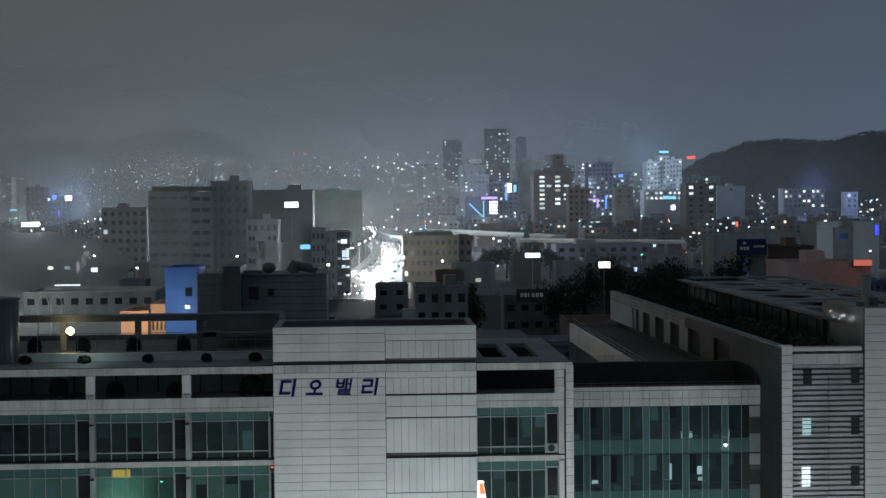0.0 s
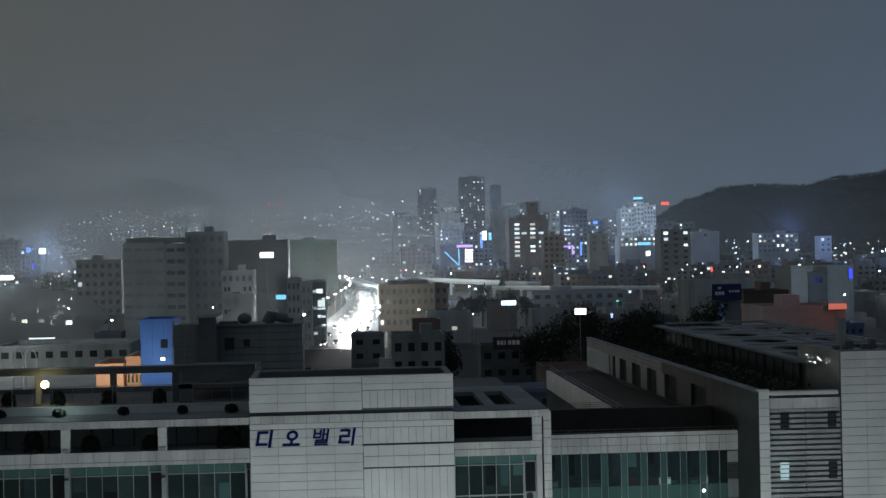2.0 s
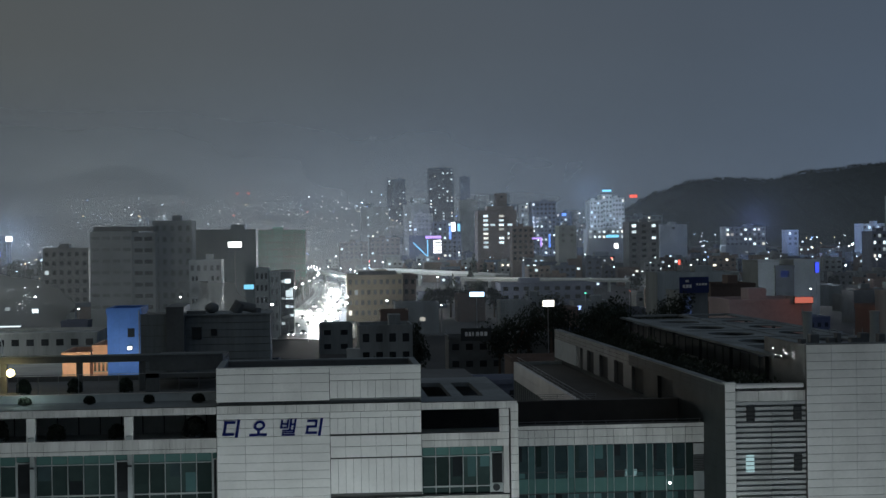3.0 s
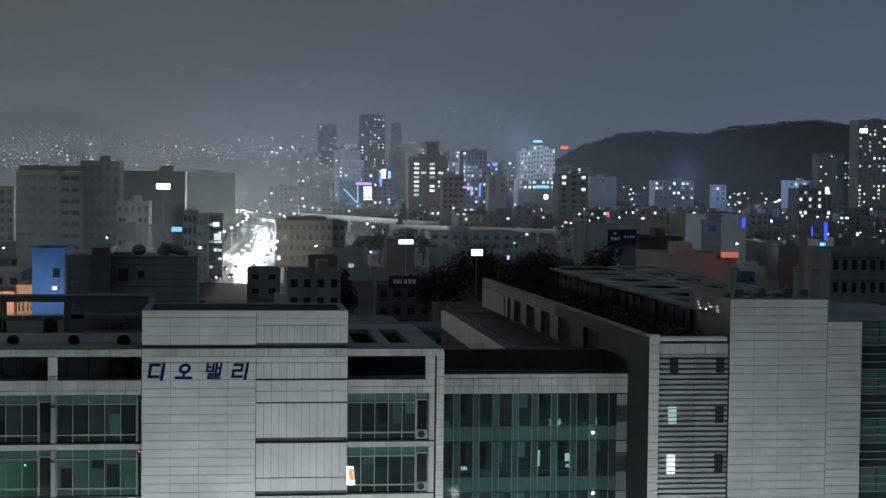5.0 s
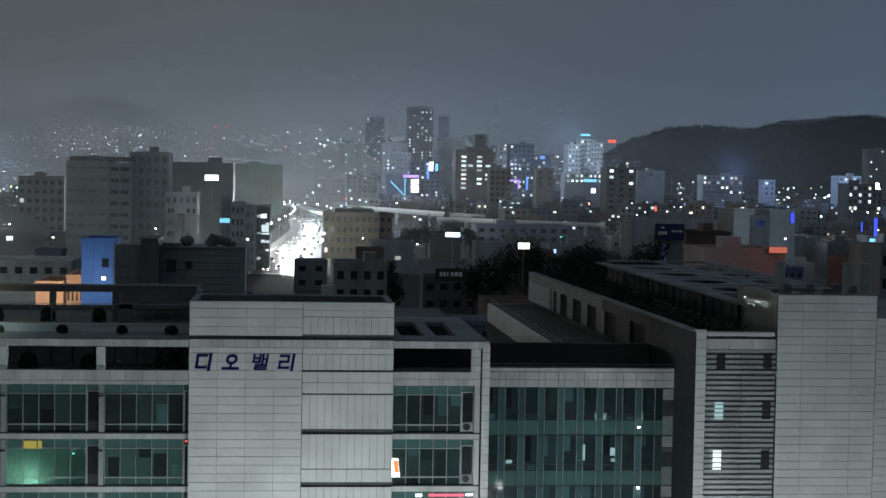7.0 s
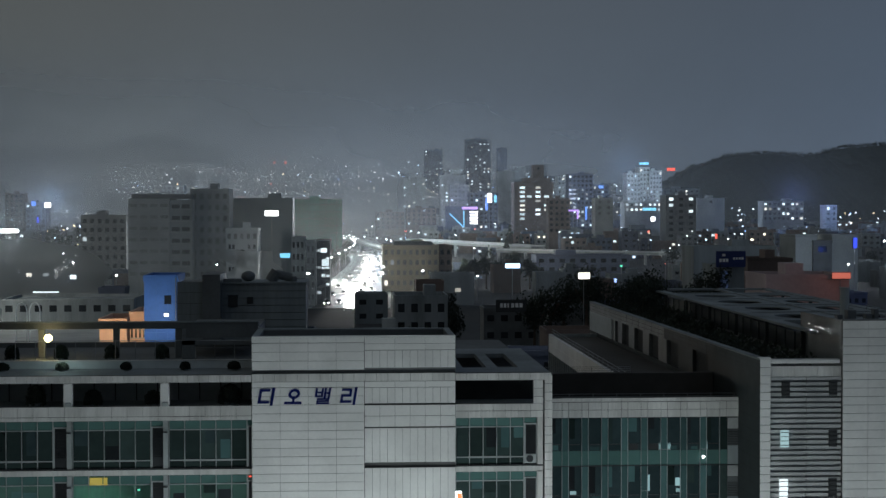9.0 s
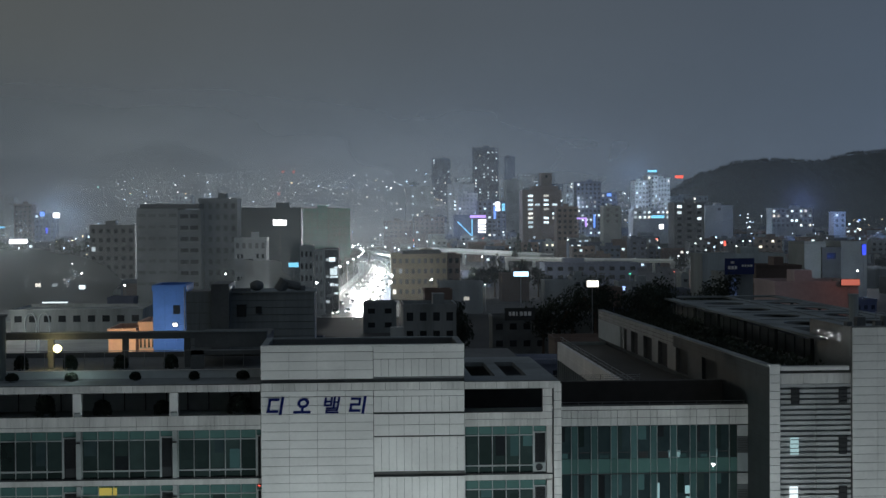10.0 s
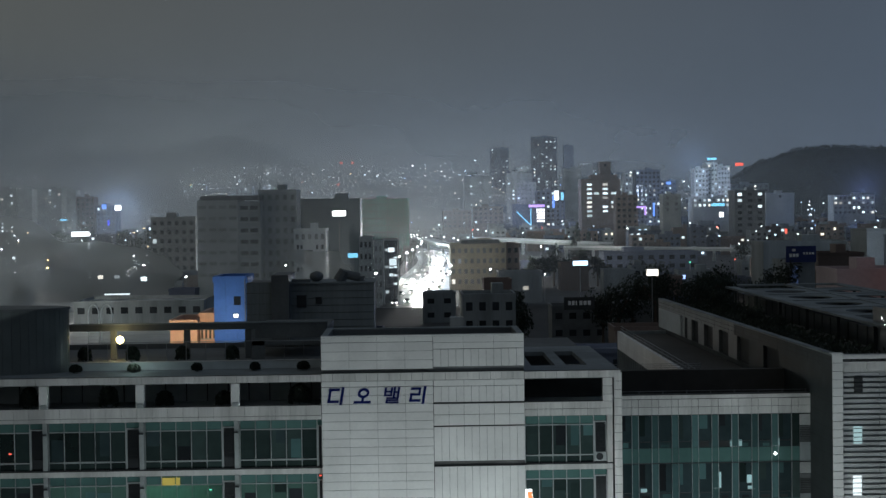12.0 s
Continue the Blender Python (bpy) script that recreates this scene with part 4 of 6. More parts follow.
for i, (x, y, h, r) in enumerate(((26.5, 148, 2.6, 1.7), (28.2, 150, 3.1, 1.9), (29.6, 152, 2.7, 1.6), (27.5, 143, 1.8, 1.5), (27.2, 136, 1.4, 1.3), (27.4, 129, 1.1, 1.2), (27.2, 121, 0.9, 1.1))):
    tree(x, y, 18.25, h, r, 40 + i, 0.12, 90, "roof_tree", "dark bushy tree on the roof terrace")
for i, (x, h) in enumerate(((2.9, 1.5), (4.0, 1.9), (5.2, 1.7), (6.0, 1.3))):
    tree(x, 110, 17.6, h, 1.0, 60 + i, 0.1, 70, "roof_tree", "dark bushy tree on the roof terrace")

# ---- hills ----
def ridge_line(x, stops):
    for (xa, za), (xb, zb) in zip(stops, stops[1:]):
        if xa <= x <= xb:
            u = (x - xa) / (xb - xa)
            return za + (zb - za) * u * u * (3 - 2 * u)
    return stops[0][1] if x < stops[0][0] else stops[-1][1]


def hill(name, stops, yc, deep, label, rough, nx, ny, mat):
    x0, x1 = stops[0][0], stops[-1][0]
    verts, faces = [], []
    for j in range(ny + 1):
        v = j / ny * 2 - 1
        for i in range(nx + 1):
            x, y = x0 + (x1 - x0) * i / nx, yc + deep * v
            crown = abs(noise.noise((x / 13, y / 13, 3))) * rough * 1.6 + noise.noise((x / 5, y / 7, 8)) * rough * 0.7
            verts.append((x, y, ridge_line(x, stops) * (1 - v * v) ** 1.2 + crown * (1 - v * v) - 2))
    for j in range(ny):
        for i in range(nx):
            a = j * (nx + 1) + i
            faces.append((a, a + 1, a + nx + 2, a + nx + 1))
    me = bpy.data.meshes.new(name)
    me.from_pydata(verts, [], faces)
    me.materials.append(mat)
    for p in me.polygons:
        p.use_smooth = True
    return tagged(new(name, me), label, "hill", kind="structure")


hill("hill", [(430, 0), (525, 70), (578, 99), (636, 116), (684, 119), (763, 116), (831, 130), (960, 142), (1051, 134), (1200, 118), (1700, 40)], 2600, 520, "dark wooded hill behind the city", 5.0, 420, 60, WOODS)
hill("hill", [(-1700, 120), (-938, 162), (-810, 167), (-683, 175), (-606, 158), (-517, 182), (-427, 202), (-338, 180), (-249, 134), (-172, 100), (-40, 46)], 3600, 600, "faint wooded hill in the distance", 4.0, 260, 40, WOODS)
hill("far_slope", [(-400, 60), (-200, 98), (0, 104), (250, 92), (500, 70), (900, 40)], 3700, 900, "low far rise behind the towers", 2.0, 160, 30, WOODS)

# ---- roads ----
ROAD = [(-2, 420), (0, 480), (1.3, 533), (3.5, 594), (8.6, 700), (12, 780), (14, 851), (13.9, 920), (12.5, 977), (4.4, 1053), (-7, 1110), (-18, 1174), (-30, 1240), (-60, 1500)]


def road_at(y):
    for (xa, ya), (xb, yb) in zip(ROAD, ROAD[1:]):
        if ya <= y <= yb:
            u = (y - ya) / (yb - ya)
            return xa + (xb - xa) * u
    return ROAD[-1][0]


def ribbon(name, pts, half, z, thick, mat, parent=None, label="", off=0.0):
    bm = bmesh.new()
    rows = []
    for i, (x, y, *zz) in enumerate(pts):
        a, b = Vector(pts[max(i - 1, 0)][:2]), Vector(pts[min(i + 1, len(pts) - 1)][:2])
        d = (b - a).normalized()
        n = Vector((d.y, -d.x))
        h = zz[0] if zz else z
        rows.append([bm.verts.new((x + n.x * (off + s), y + n.y * (off + s), h + k)) for s, k in ((-half, 0), (half, 0), (half, -thick), (-half, -thick))])
    for r, s in zip(rows, rows[1:]):
        for k in range(4):
            bm.faces.new((r[k], r[(k + 1) % 4], s[(k + 1) % 4], s[k]))
    bm.faces.new(rows[0])
    bm.faces.new(rows[-1][::-1])
    bmesh.ops.recalc_face_normals(bm, faces=bm.faces[:])
    return part(name, bm, mat, parent, label)


smooth = [(sum(road_at(y + k * 12) for k in (-2, -1, 0, 1, 2)) / 5, y) for y in range(450, 1400, 12)]
tagged(ribbon("road", smooth, 9.5, 0.06, 0.1, ASPHALT, None, "wet asphalt main road full of headlights"), category="road", kind="structure")
for s in (-11.2, 11.2):
    tagged(ribbon("pavement", smooth, 1.6, 0.2, 0.25, CONC, None, "pale concrete pavement beside the main road", s), category="pavement", kind="structure")
for k in range(60):
    y = 440 + k * 16
    tagged(box("lane_marking", (road_at(y) - 0.1, road_at(y) + 0.1), (y, y + 6), (0.06, 0.075), PALE, None, "white painted lane line"), category="road marking", group="lane lines", kind="structure")

flyover = thing("flyover", (70, 860, 0), "curved concrete flyover with white barriers", "bridge")
deck = [(40 + 6 * i, 980 - 9 * i, 9.5 - 0.22 * i) for i in range(12)]
ribbon("deck", deck, 5, 0, 1.4, CONC, flyover)
for s in (-5, 5):
    ribbon("barrier", [(x, y, z + 1.0) for x, y, z in deck], 0.2, 0, 1.0, PALE, flyover, "", s)
for i in (1, 4, 7, 10):
    rod("pier", (deck[i][0], deck[i][1], 0), (deck[i][0], deck[i][1], deck[i][2] - 1.3), 0.9, CONC, flyover)
overpass = thing("overpass", (115, 800, 0), "long concrete overpass crossing the city", "bridge")
deck2 = [(78 + 8 * i, 820 - 3 * i, 7.2 - 0.1 * i) for i in range(12)]
ribbon("deck", deck2, 5, 0, 1.2, CONC, overpass)
ribbon("barrier", [(x, y, z + 0.9) for x, y, z in deck2], 0.2, 0, 0.9, PALE, overpass, "", 5)
for i in (0, 3, 6, 9, 11):
    rod("pier", (deck2[i][0], deck2[i][1], 0), (deck2[i][0], deck2[i][1], deck2[i][2] - 1.1), 0.8, CONC, overpass)

ramp = thing("ramp", (10, 1020, 0), "lit concrete ramp rising beside the main road", "bridge")
slope = [(-2.9 + 24.8 * u, 1150 - 270 * u, 9.2 - 3.1 * u) for u in (k / 9 for k in range(10))]
ribbon("deck", slope, 4, 0, 1.0, CONC, ramp)
for s in (-4, 4):
    ribbon("barrier", [(x, y, z + 0.9) for x, y, z in slope], 0.2, 0, 0.9, PALE, ramp, "", s)
for i in (1, 4, 7, 9):
    rod("pier", (slope[i][0], slope[i][1], 0), (slope[i][0], slope[i][1], slope[i][2] - 0.9), 0.8, CONC, ramp)

# ---- buildings ----
FOOT = []
rnd_b = random.Random(11)


def building(name, x0, x1, y, deep, top, mat, cols, rows, lit, label, warm=0.2, rib=False, masts=0, ledge=False, gable=False, base=None, group=""):
    """A block with roof slab, parapet, roof house and one piece for each window."""
    base = rise((x0 + x1) / 2, y) if base is None else base
    base -= 1.0
    b = thing(name, ((x0 + x1) / 2, y + deep / 2, base), label, "building", group)
    FOOT.append((x0, x1, y, y + deep))
    w, tall = x1 - x0, top - base
    if gable:
        eave = top - w * 0.16
        bm = bmesh.new()
        v = [bm.verts.new(p) for yy in (y, y + deep) for p in ((x0, yy, base), (x1, yy, base), (x1, yy, eave), ((x0 + x1) / 2, yy, top), (x0, yy, eave))]
        for f in ((0, 1, 2, 3, 4), (9, 8, 7, 6, 5), (0, 4, 9, 5), (2, 1, 6, 7), (1, 0, 5, 6)):
            bm.faces.new([v[i] for i in f])
        part("wall", bm, mat, b)
        for s in (-1, 1):
            bm = bmesh.new()
            xm, xe = (x0 + x1) / 2, (x0 if s < 0 else x1) + s * 0.4
            q = [bm.verts.new(p) for p in ((xm, y - 0.4, top + 0.05), (xe, y - 0.4, eave - 0.1), (xe, y + deep + 0.4, eave - 0.1), (xm, y + deep + 0.4, top + 0.05))]
            bm.faces.new(q)
            bm.normal_update()
            bmesh.ops.solidify(bm, geom=bm.faces[:], thickness=0.15)
            part("roof", bm, STEEL, b)
        top = eave
    else:
        box("wall", (x0, x1), (y, y + deep), (base, top), mat, b)
        bm = bmesh.new()
        for a in ((x0 - 0.1, x1 + 0.1, y - 0.1, y + 0.25), (x0 - 0.1, x1 + 0.1, y + deep - 0.25, y + deep + 0.1), (x0 - 0.1, x0 + 0.25, y + 0.25, y + deep - 0.25), (x1 - 0.25, x1 + 0.1, y + 0.25, y + deep - 0.25)):
            bmesh.ops.create_cube(bm, size=1.0, matrix=Matrix.Translation(((a[0] + a[1]) / 2, (a[2] + a[3]) / 2, top + 0.35)) @ Matrix.Diagonal((a[1] - a[0], a[3] - a[2], 0.7, 1)))
        part("parapet", bm, mat, b)
        if tall > 9 and w > 9 and rnd_b.random() < (0.35 if group else 1.0):
            hx = x0 + w * (0.2 + 0.4 * rnd_b.random())
            box("roof_house", (hx, hx + w * 0.22), (y + deep * 0.35, y + deep * 0.7), (top, top + 2.4), mat, b)
    for k in range(masts):
        mx = x0 + w * (k + 0.08) / max(masts - 0.8, 1)
        rod("mast", (mx, y + 2, top), (mx, y + 2, top + 3.6), 0.09, STEEL, b, sides=5)
    storey = min(3.5, max((tall - 1.0) / max(rows, 1), 2.2))
    cw = w / cols
    for r in range(rows):
        z1 = top - 0.9 - r * storey
        if z1 - storey * 0.55 < base + 0.3:
            break
        if rib:
            for k in range(3):
                box("sill_band", (x0 - 0.12, x1 + 0.12), (y - 0.14, y), (z1 - storey * 0.5 - 0.3 - 0.12 * k, z1 - storey * 0.5 - 0.22 - 0.12 * k), CONC, b)
        if ledge:
            box("floor_ledge", (x0 - 0.15, x1 + 0.15), (y - 0.2, y), (z1 + 0.45, z1 + 0.6), mat, b)
        for c in range(cols):
            p = rnd_b.random()
            xm = x0 + (c + 0.5) * cw
            ww = min(cw * (0.75 if rib else 0.5), 1.7 if group or y > 900 else 2.4)
            hh = storey * (0.28 if rib else 0.36 if group else 0.46)
            m = (LITW if rnd_b.random() < warm else LIT) if p < lit else (GREYPANE if mat in (CONC, PALE, TAN) else PANE)
            if m in (PANE, GREYPANE) and (y > 1350 or (group and y > 420)):
                continue
            win = box("window", (xm - ww / 2, xm + ww / 2), (y - 0.05, y + 0.1), (z1 - hh, z1), m, b)
            if y < 300 and not group:
                box("sill", (xm - ww / 2 - 0.1, xm + ww / 2 + 0.1), (y - 0.16, y), (z1 - hh - 0.12, z1 - hh), CONC, win)
    return b


def sign(name, x0, x1, y, z0, z1, mat, label):
    """A lit box sign: a glowing face in a casing."""
    s = thing(name, ((x0 + x1) / 2, y, z0), label, "sign")
    box("face", (x0, x1), (y - 0.35, y - 0.25), (z0, z1), mat, s)
    box("casing", (x0 - 0.08, x1 + 0.08), (y - 0.25, y + 0.25), (z0 - 0.08, z1 + 0.08), DFRAME, s)
    rod("mast", ((x0 + x1) / 2, y + 0.4, rise(x0, y) - 0.5), ((x0 + x1) / 2, y + 0.4, z1), 0.08, STEEL, s, sides=5)


cap = building("office_block", -67.5, -54.9, 490, 20.0, 30.9, CONC, 4, 7, 0.00, "grey concrete office block with ribbon windows", 0.20, rib=True)
box("dark_wing", (-54.9, -48.0), (490.6, 509.0), (-1, 31.2), GREYWALL, cap)
for k in range(7):
    for x in (-54.2, -51.2):
        box("window", (x, x + 2.4), (490.45, 490.7), (28.6 - 3.5 * k, 29.8 - 3.5 * k), PANE, cap)
    box("sill_band", (-54.9, -48.0), (490.4, 490.6), (28.1 - 3.5 * k, 28.3 - 3.5 * k), CONC, cap)
box("roof_cap", (-66.6, -48.4), (491, 508), (31.6, 33.0), DARKWALL, cap)
building("office_block", -49.5, -37.5, 500, 18.0, 34.1, CONC, 5, 8, 0.00, "tall grey concrete office block with roof masts", 0.20, masts=3)
annex = building("annex", -36.8, -27.2, 478, 14.0, 21.9, PALE, 5, 1, 0.00, "low pale rendered annex with square windows", 0.20)
box("recess", (-33.6, -31.2), (477.9, 478.1), (11.0, 16.2), PANE, annex)
for k in range(3):
    for x in (-36.0, -34.9, -30.2, -28.6):
        box("window", (x, x + 0.7), (477.9, 478.1), (16.4 - 3.4 * k, 17.7 - 3.4 * k), PANE, annex)
building("glass_office", -39.2, -18.4, 525, 20.0, 31.3, TEALWALL, 1, 0, 0.00, "dark teal glass office building with a lit sign", 0.20)
net = building("netted_building", -31.5, -3.6, 900, 25.0, 33.6, GREEN, 1, 0, 0.00, "building wrapped in dark green scaffold netting", 0.20)
for k in range(8):
    box("scaffold_lift", (-31.6, -3.5), (899.7, 900), (3 + 4 * k, 3.25 + 4 * k), DFRAME, net)
for k in range(10):
    box("scaffold_pole", (-31.5 + 3.08 * k, -31.3 + 3.08 * k), (899.6, 899.8), (0, 34.5), DFRAME, net)
building("shop_block", -16.6, -12.8, 462, 12.0, 19.6, GREYWALL, 3, 5, 0.00, "narrow grey shop block beside the road", 0.20)
building("shop_block", -12.4, -9.8, 464, 12.0, 18.4, CONC, 2, 5, 0.05, "narrow pale stair block beside the road", 0.20)
gt = building("shop_tower", -9.6, -5.4, 470, 10.0, 18.6, DARKWALL, 1, 0, 0.00, "glass shop tower with white lit floors", 0.20)
rnd_t = random.Random(5)
for k in range(6):
    for c in range(3):
        if rnd_t.random() < 0.65:
            box("lit_pane", (-9.2 + 1.25 * c, -8.2 + 1.25 * c), (469.8, 470), (3.2 + 2.5 * k, 3.5 + 2.5 * k + 0.6 * rnd_t.random()), LIT, gt)
for x in (-9.7, -5.5):
    box("edge_fin", (x, x + 0.25), (469.6, 470), (0, 19.2), WHITEBAR, gt)
box("top_fin", (-9.7, -5.25), (469.6, 470), (18.9, 19.2), WHITEBAR, gt)
tan = building("tan_building", 11.7, 30.8, 540, 22.0, 15.3, TAN, 9, 4, 0.06, "tan tiled four storey building beside the bright road", 0.90, ledge=True)
box("roof_storey", (15.6, 28.8), (544, 558), (15.3, 17.2), DARKWALL, tan)
building("brown_annex", 31.0, 35.5, 543, 20.0, 15.2, BRICKC, 2, 4, 0.00, "brown brick stair annex of the tan building", 0.20)
building("apartment_tower", 91.2, 112.8, 1900, 20.0, 99.7, NAVY, 5, 24, 0.25, "tall dark apartment tower with scattered lit windows", 0.20)
building("apartment_tower", 133.7, 162.1, 1800, 22.0, 108.2, NAVY, 6, 26, 0.30, "tallest dark apartment tower with scattered lit windows", 0.20)
building("apartment_tower", 198.2, 211.1, 2100, 15.0, 110.0, NAVY, 3, 20, 0.03, "slim dark tower in the haze", 0.20)
building("apartment_block", 46.6, 73.2, 1500, 18.0, 57.8, GREYWALL, 6, 14, 0.22, "pale apartment block with some lit windows", 0.20)
building("apartment_block", 84.2, 108.0, 1450, 18.0, 59.3, GREYWALL, 6, 14, 0.25, "pale apartment block with some lit windows", 0.20)
building("apartment_block", 83.4, 99.6, 1300, 18.0, 48.2, CONC, 5, 10, 0.10, "pale apartment block with some lit windows", 0.20)
building("apartment_block", 95.8, 118.3, 1250, 18.0, 40.9, NAVY, 6, 8, 0.20, "bluish apartment block behind a neon sign", 0.20)
building("apartment_block", 141.8, 157.9, 1500, 18.0, 64.1, CONC, 3, 12, 0.08, "pale grey concrete apartment block", 0.20)
flats = building("brick_apartment", 115.7, 143.0, 1100, 22.0, 46.9, BRICKC, 1, 0, 0.00, "brown brick apartment building with lit stair windows", 0.45)
rnd_t = random.Random(12)
for k in range(8):
    for x, odds in ((119.6, 0.95), (124.5, 0.2), (130.6, 0.85), (136.6, 0.35)):
        if rnd_t.random() < odds:
            box("window", (x, x + 3.4), (1099.8, 1100.1), (42.8 - 3.1 * k, 44.3 - 3.1 * k), LITW if rnd_t.random() < 0.4 else LIT, flats)
building("stair_core", 123.0, 141.4, 1105, 16.0, 49.8, BRICKC, 1, 0, 0.0, "brown brick upper storeys of the apartment building", 0.20)
building("stair_core", 129.8, 137.4, 1108, 12.0, 58.9, BRICKC, 1, 1, 0.00, "brown brick roof tower on apartments", 0.20)
building("apartment_block", 172.7, 184.9, 1300, 16.0, 55.2, PALE, 4, 10, 0.30, "pale apartment block with lit windows", 0.20)
building("apartment_block", 174.6, 194.2, 1250, 16.0, 56.1, NAVY, 6, 12, 0.30, "bluish apartment block with lit windows", 0.20)
building("apartment_block", 198.9, 211.6, 1280, 16.0, 47.7, NAVY, 4, 9, 0.20, "bluish apartment block with a small roof sign", 0.20)
building("grey_block", 149.1, 159.9, 950, 14.0, 34.5, CONC, 2, 3, 0.00, "blank grey concrete block of flats", 0.20)
building("apartment_block", 124.6, 138.1, 980, 14.0, 34.4, BRICKC, 4, 6, 0.05, "brown apartment block in shade", 0.20)
building("white_apartment", 212.8, 223.3, 1200, 20.0, 55.5, PALE, 4, 12, 0.10, "white apartment tower with a blue roof sign", 0.20)
building("white_apartment", 223.3, 231.3, 1205, 20.0, 60.0, PALE, 3, 13, 0.08, "white apartment tower with a blue roof sign", 0.20)
building("white_apartment", 230.4, 239.7, 1200, 20.0, 57.4, PALE, 4, 12, 0.12, "white apartment tower with balconies", 0.20)
building("shop_block", 193.6, 219.6, 1100, 20.0, 33.3, PALE, 8, 2, 0.70, "long lit commercial block under the white towers", 0.20)
building("dark_block", 182.3, 199.6, 900, 18.0, 35.8, DARKWALL, 3, 7, 0.10, "dark apartment block with few lit windows", 0.20)
building("white_hall", 222.5, 240.4, 1000, 20.0, 34.7, PALE, 1, 1, 0.00, "low white hall catching light", 0.20)
building("shop_block", 270.3, 302.8, 1350, 20.0, 45.6, CONC, 7, 4, 0.25, "grey commercial block with lit rooms", 0.20)
building("school", 305.3, 335.6, 1150, 16.0, 33.7, CONC, 9, 4, 0.35, "long grey school building with lit rooms", 0.20)
building("grey_block", 321.2, 329.2, 1050, 12.0, 30.4, PALE, 2, 3, 0.10, "pale narrow block at the foot of the hill", 0.20)
building("grey_hall", 121.8, 127.7, 425, 16.0, 20.4, CONC, 1, 0, 0.00, "large blank grey hall wall", 0.20)
building("dark_hall", 126.4, 131.6, 424, 14.0, 18.9, DARKWALL, 1, 1, 0.00, "dark loading bay between two halls", 0.20)
building("grey_hall", 131.9, 139.1, 425, 16.0, 20.4, CONC, 1, 0, 0.00, "large blank grey hall wall", 0.20)
building("white_tower", 356.2, 370.8, 1000, 16.0, 33.7, PALE, 5, 7, 0.10, "white apartment block with small dark windows", 0.20)
building("apartment_tower", 563.3, 590.5, 1500, 18.0, 63.6, CONC, 5, 14, 0.06, "grey apartment tower at the foot of the hill", 0.20)
building("apartment_tower", 569.8, 584.5, 1450, 18.0, 56.2, NAVY, 4, 12, 0.40, "dark apartment tower with lit stair windows", 0.20)
building("apartment_tower", 523.3, 553.1, 1300, 20.0, 88.3, CONC, 7, 26, 0.30, "tall grey apartment tower with warm lit windows", 0.50)
building("shop_block", 290.0, 307.9, 800, 16.0, 28.5, NAVY, 7, 4, 0.35, "dark commercial block with blue sign light", 0.20)
building("dark_block", 90.6, 102.7, 235, 14.0, 18.2, GREYWALL, 8, 3, 0.00, "dark low building with rows of windows", 0.20, ledge=True)
building("brick_house", 91.8, 96.6, 250, 12.0, 15.5, BRICKC, 3, 2, 0.00, "dark low brick building", 0.20)
building("pink_building", 70.1, 84.3, 262, 14.0, 16.4, PINK, 1, 0, 0.00, "pink rendered building with a red lit sign corner", 0.20)
sh = building("sign_house", 77.4, 83.6, 330, 12.0, 15.7, GREYWALL, 1, 0, 0.00, "grey building with a rounded blue sign", 0.20)
for k in range(6):
    for c in range(3):
        box("glass_block", (78.4 + 0.55 * c, 78.9 + 0.55 * c), (329.8, 330), (10.6 + 0.75 * k, 11.25 + 0.75 * k), BLUEGLASS, sh)
building("shop_block", 76.3, 114.5, 640, 18.0, 9.0, NAVY, 9, 2, 0.02, "long low dark blue shop block", 0.20)
building("brown_block", 22.4, 46.0, 1300, 16.0, 26.0, BRICKC, 6, 4, 0.12, "low brown block behind the junction", 0.30)
building("brown_block", 48.0, 72.7, 1310, 16.0, 29.0, BRICKC, 6, 4, 0.10, "low brown block behind the junction", 0.30)
building("grey_hall", 97.0, 120.5, 440, 16.0, 17.0, GREYWALL, 1, 0, 0.00, "low dark grey hall beside the blank hall", 0.20)
building("brick_house", 88.1, 98.2, 345, 14.0, 16.6, BRICKC, 1, 0, 0.00, "dark red brick building with a small red lamp", 0.20)
building("blue_house", -23.3, -19.6, 182, 8.0, 19.9, BLUEBOX, 1, 0, 0.00, "blue sheet clad stair house with a lit window", 0.20)
building("orange_house", -30.4, -27.1, 195, 10.0, 14.1, ORANGE, 1, 0, 0.00, "low orange rendered house with a parapet", 0.20)
building("orange_house", -27.0, -24.0, 197, 10.0, 14.8, ORANGE, 6, 1, 0.00, "low orange rendered house with a row of small windows", 0.20)
building("apartment_tower", -385.1, -351.4, 1400, 20.0, 50.3, CONC, 4, 12, 0.35, "pale grey apartment slab with lit stairs", 0.20)
building("apartment_tower", -345.4, -332.8, 1380, 20.0, 49.7, PALE, 2, 10, 0.03, "pale grey apartment slab with a blank end wall", 0.20)
building("apartment_tower", -335.6, -311.8, 1400, 20.0, 50.7, CONC, 6, 12, 0.12, "pale grey concrete apartment slab", 0.20)
building("apartment_tower", -315.3, -303.2, 1420, 20.0, 48.8, CONC, 3, 12, 0.10, "pale grey concrete apartment slab", 0.20)
building("apartment_block", -256.3, -242.7, 1200, 16.0, 40.3, BRICKC, 4, 8, 0.05, "brown brick apartment block", 0.20)
building("apartment_block", -221.1, -207.4, 1100, 16.0, 32.8, NAVY, 4, 6, 0.15, "dark commercial block with blue lamps", 0.20)
building("dark_block", -103.5, -86.2, 620, 20.0, 25.6, DARKWALL, 6, 6, 0.01, "dark office block in shade", 0.20)
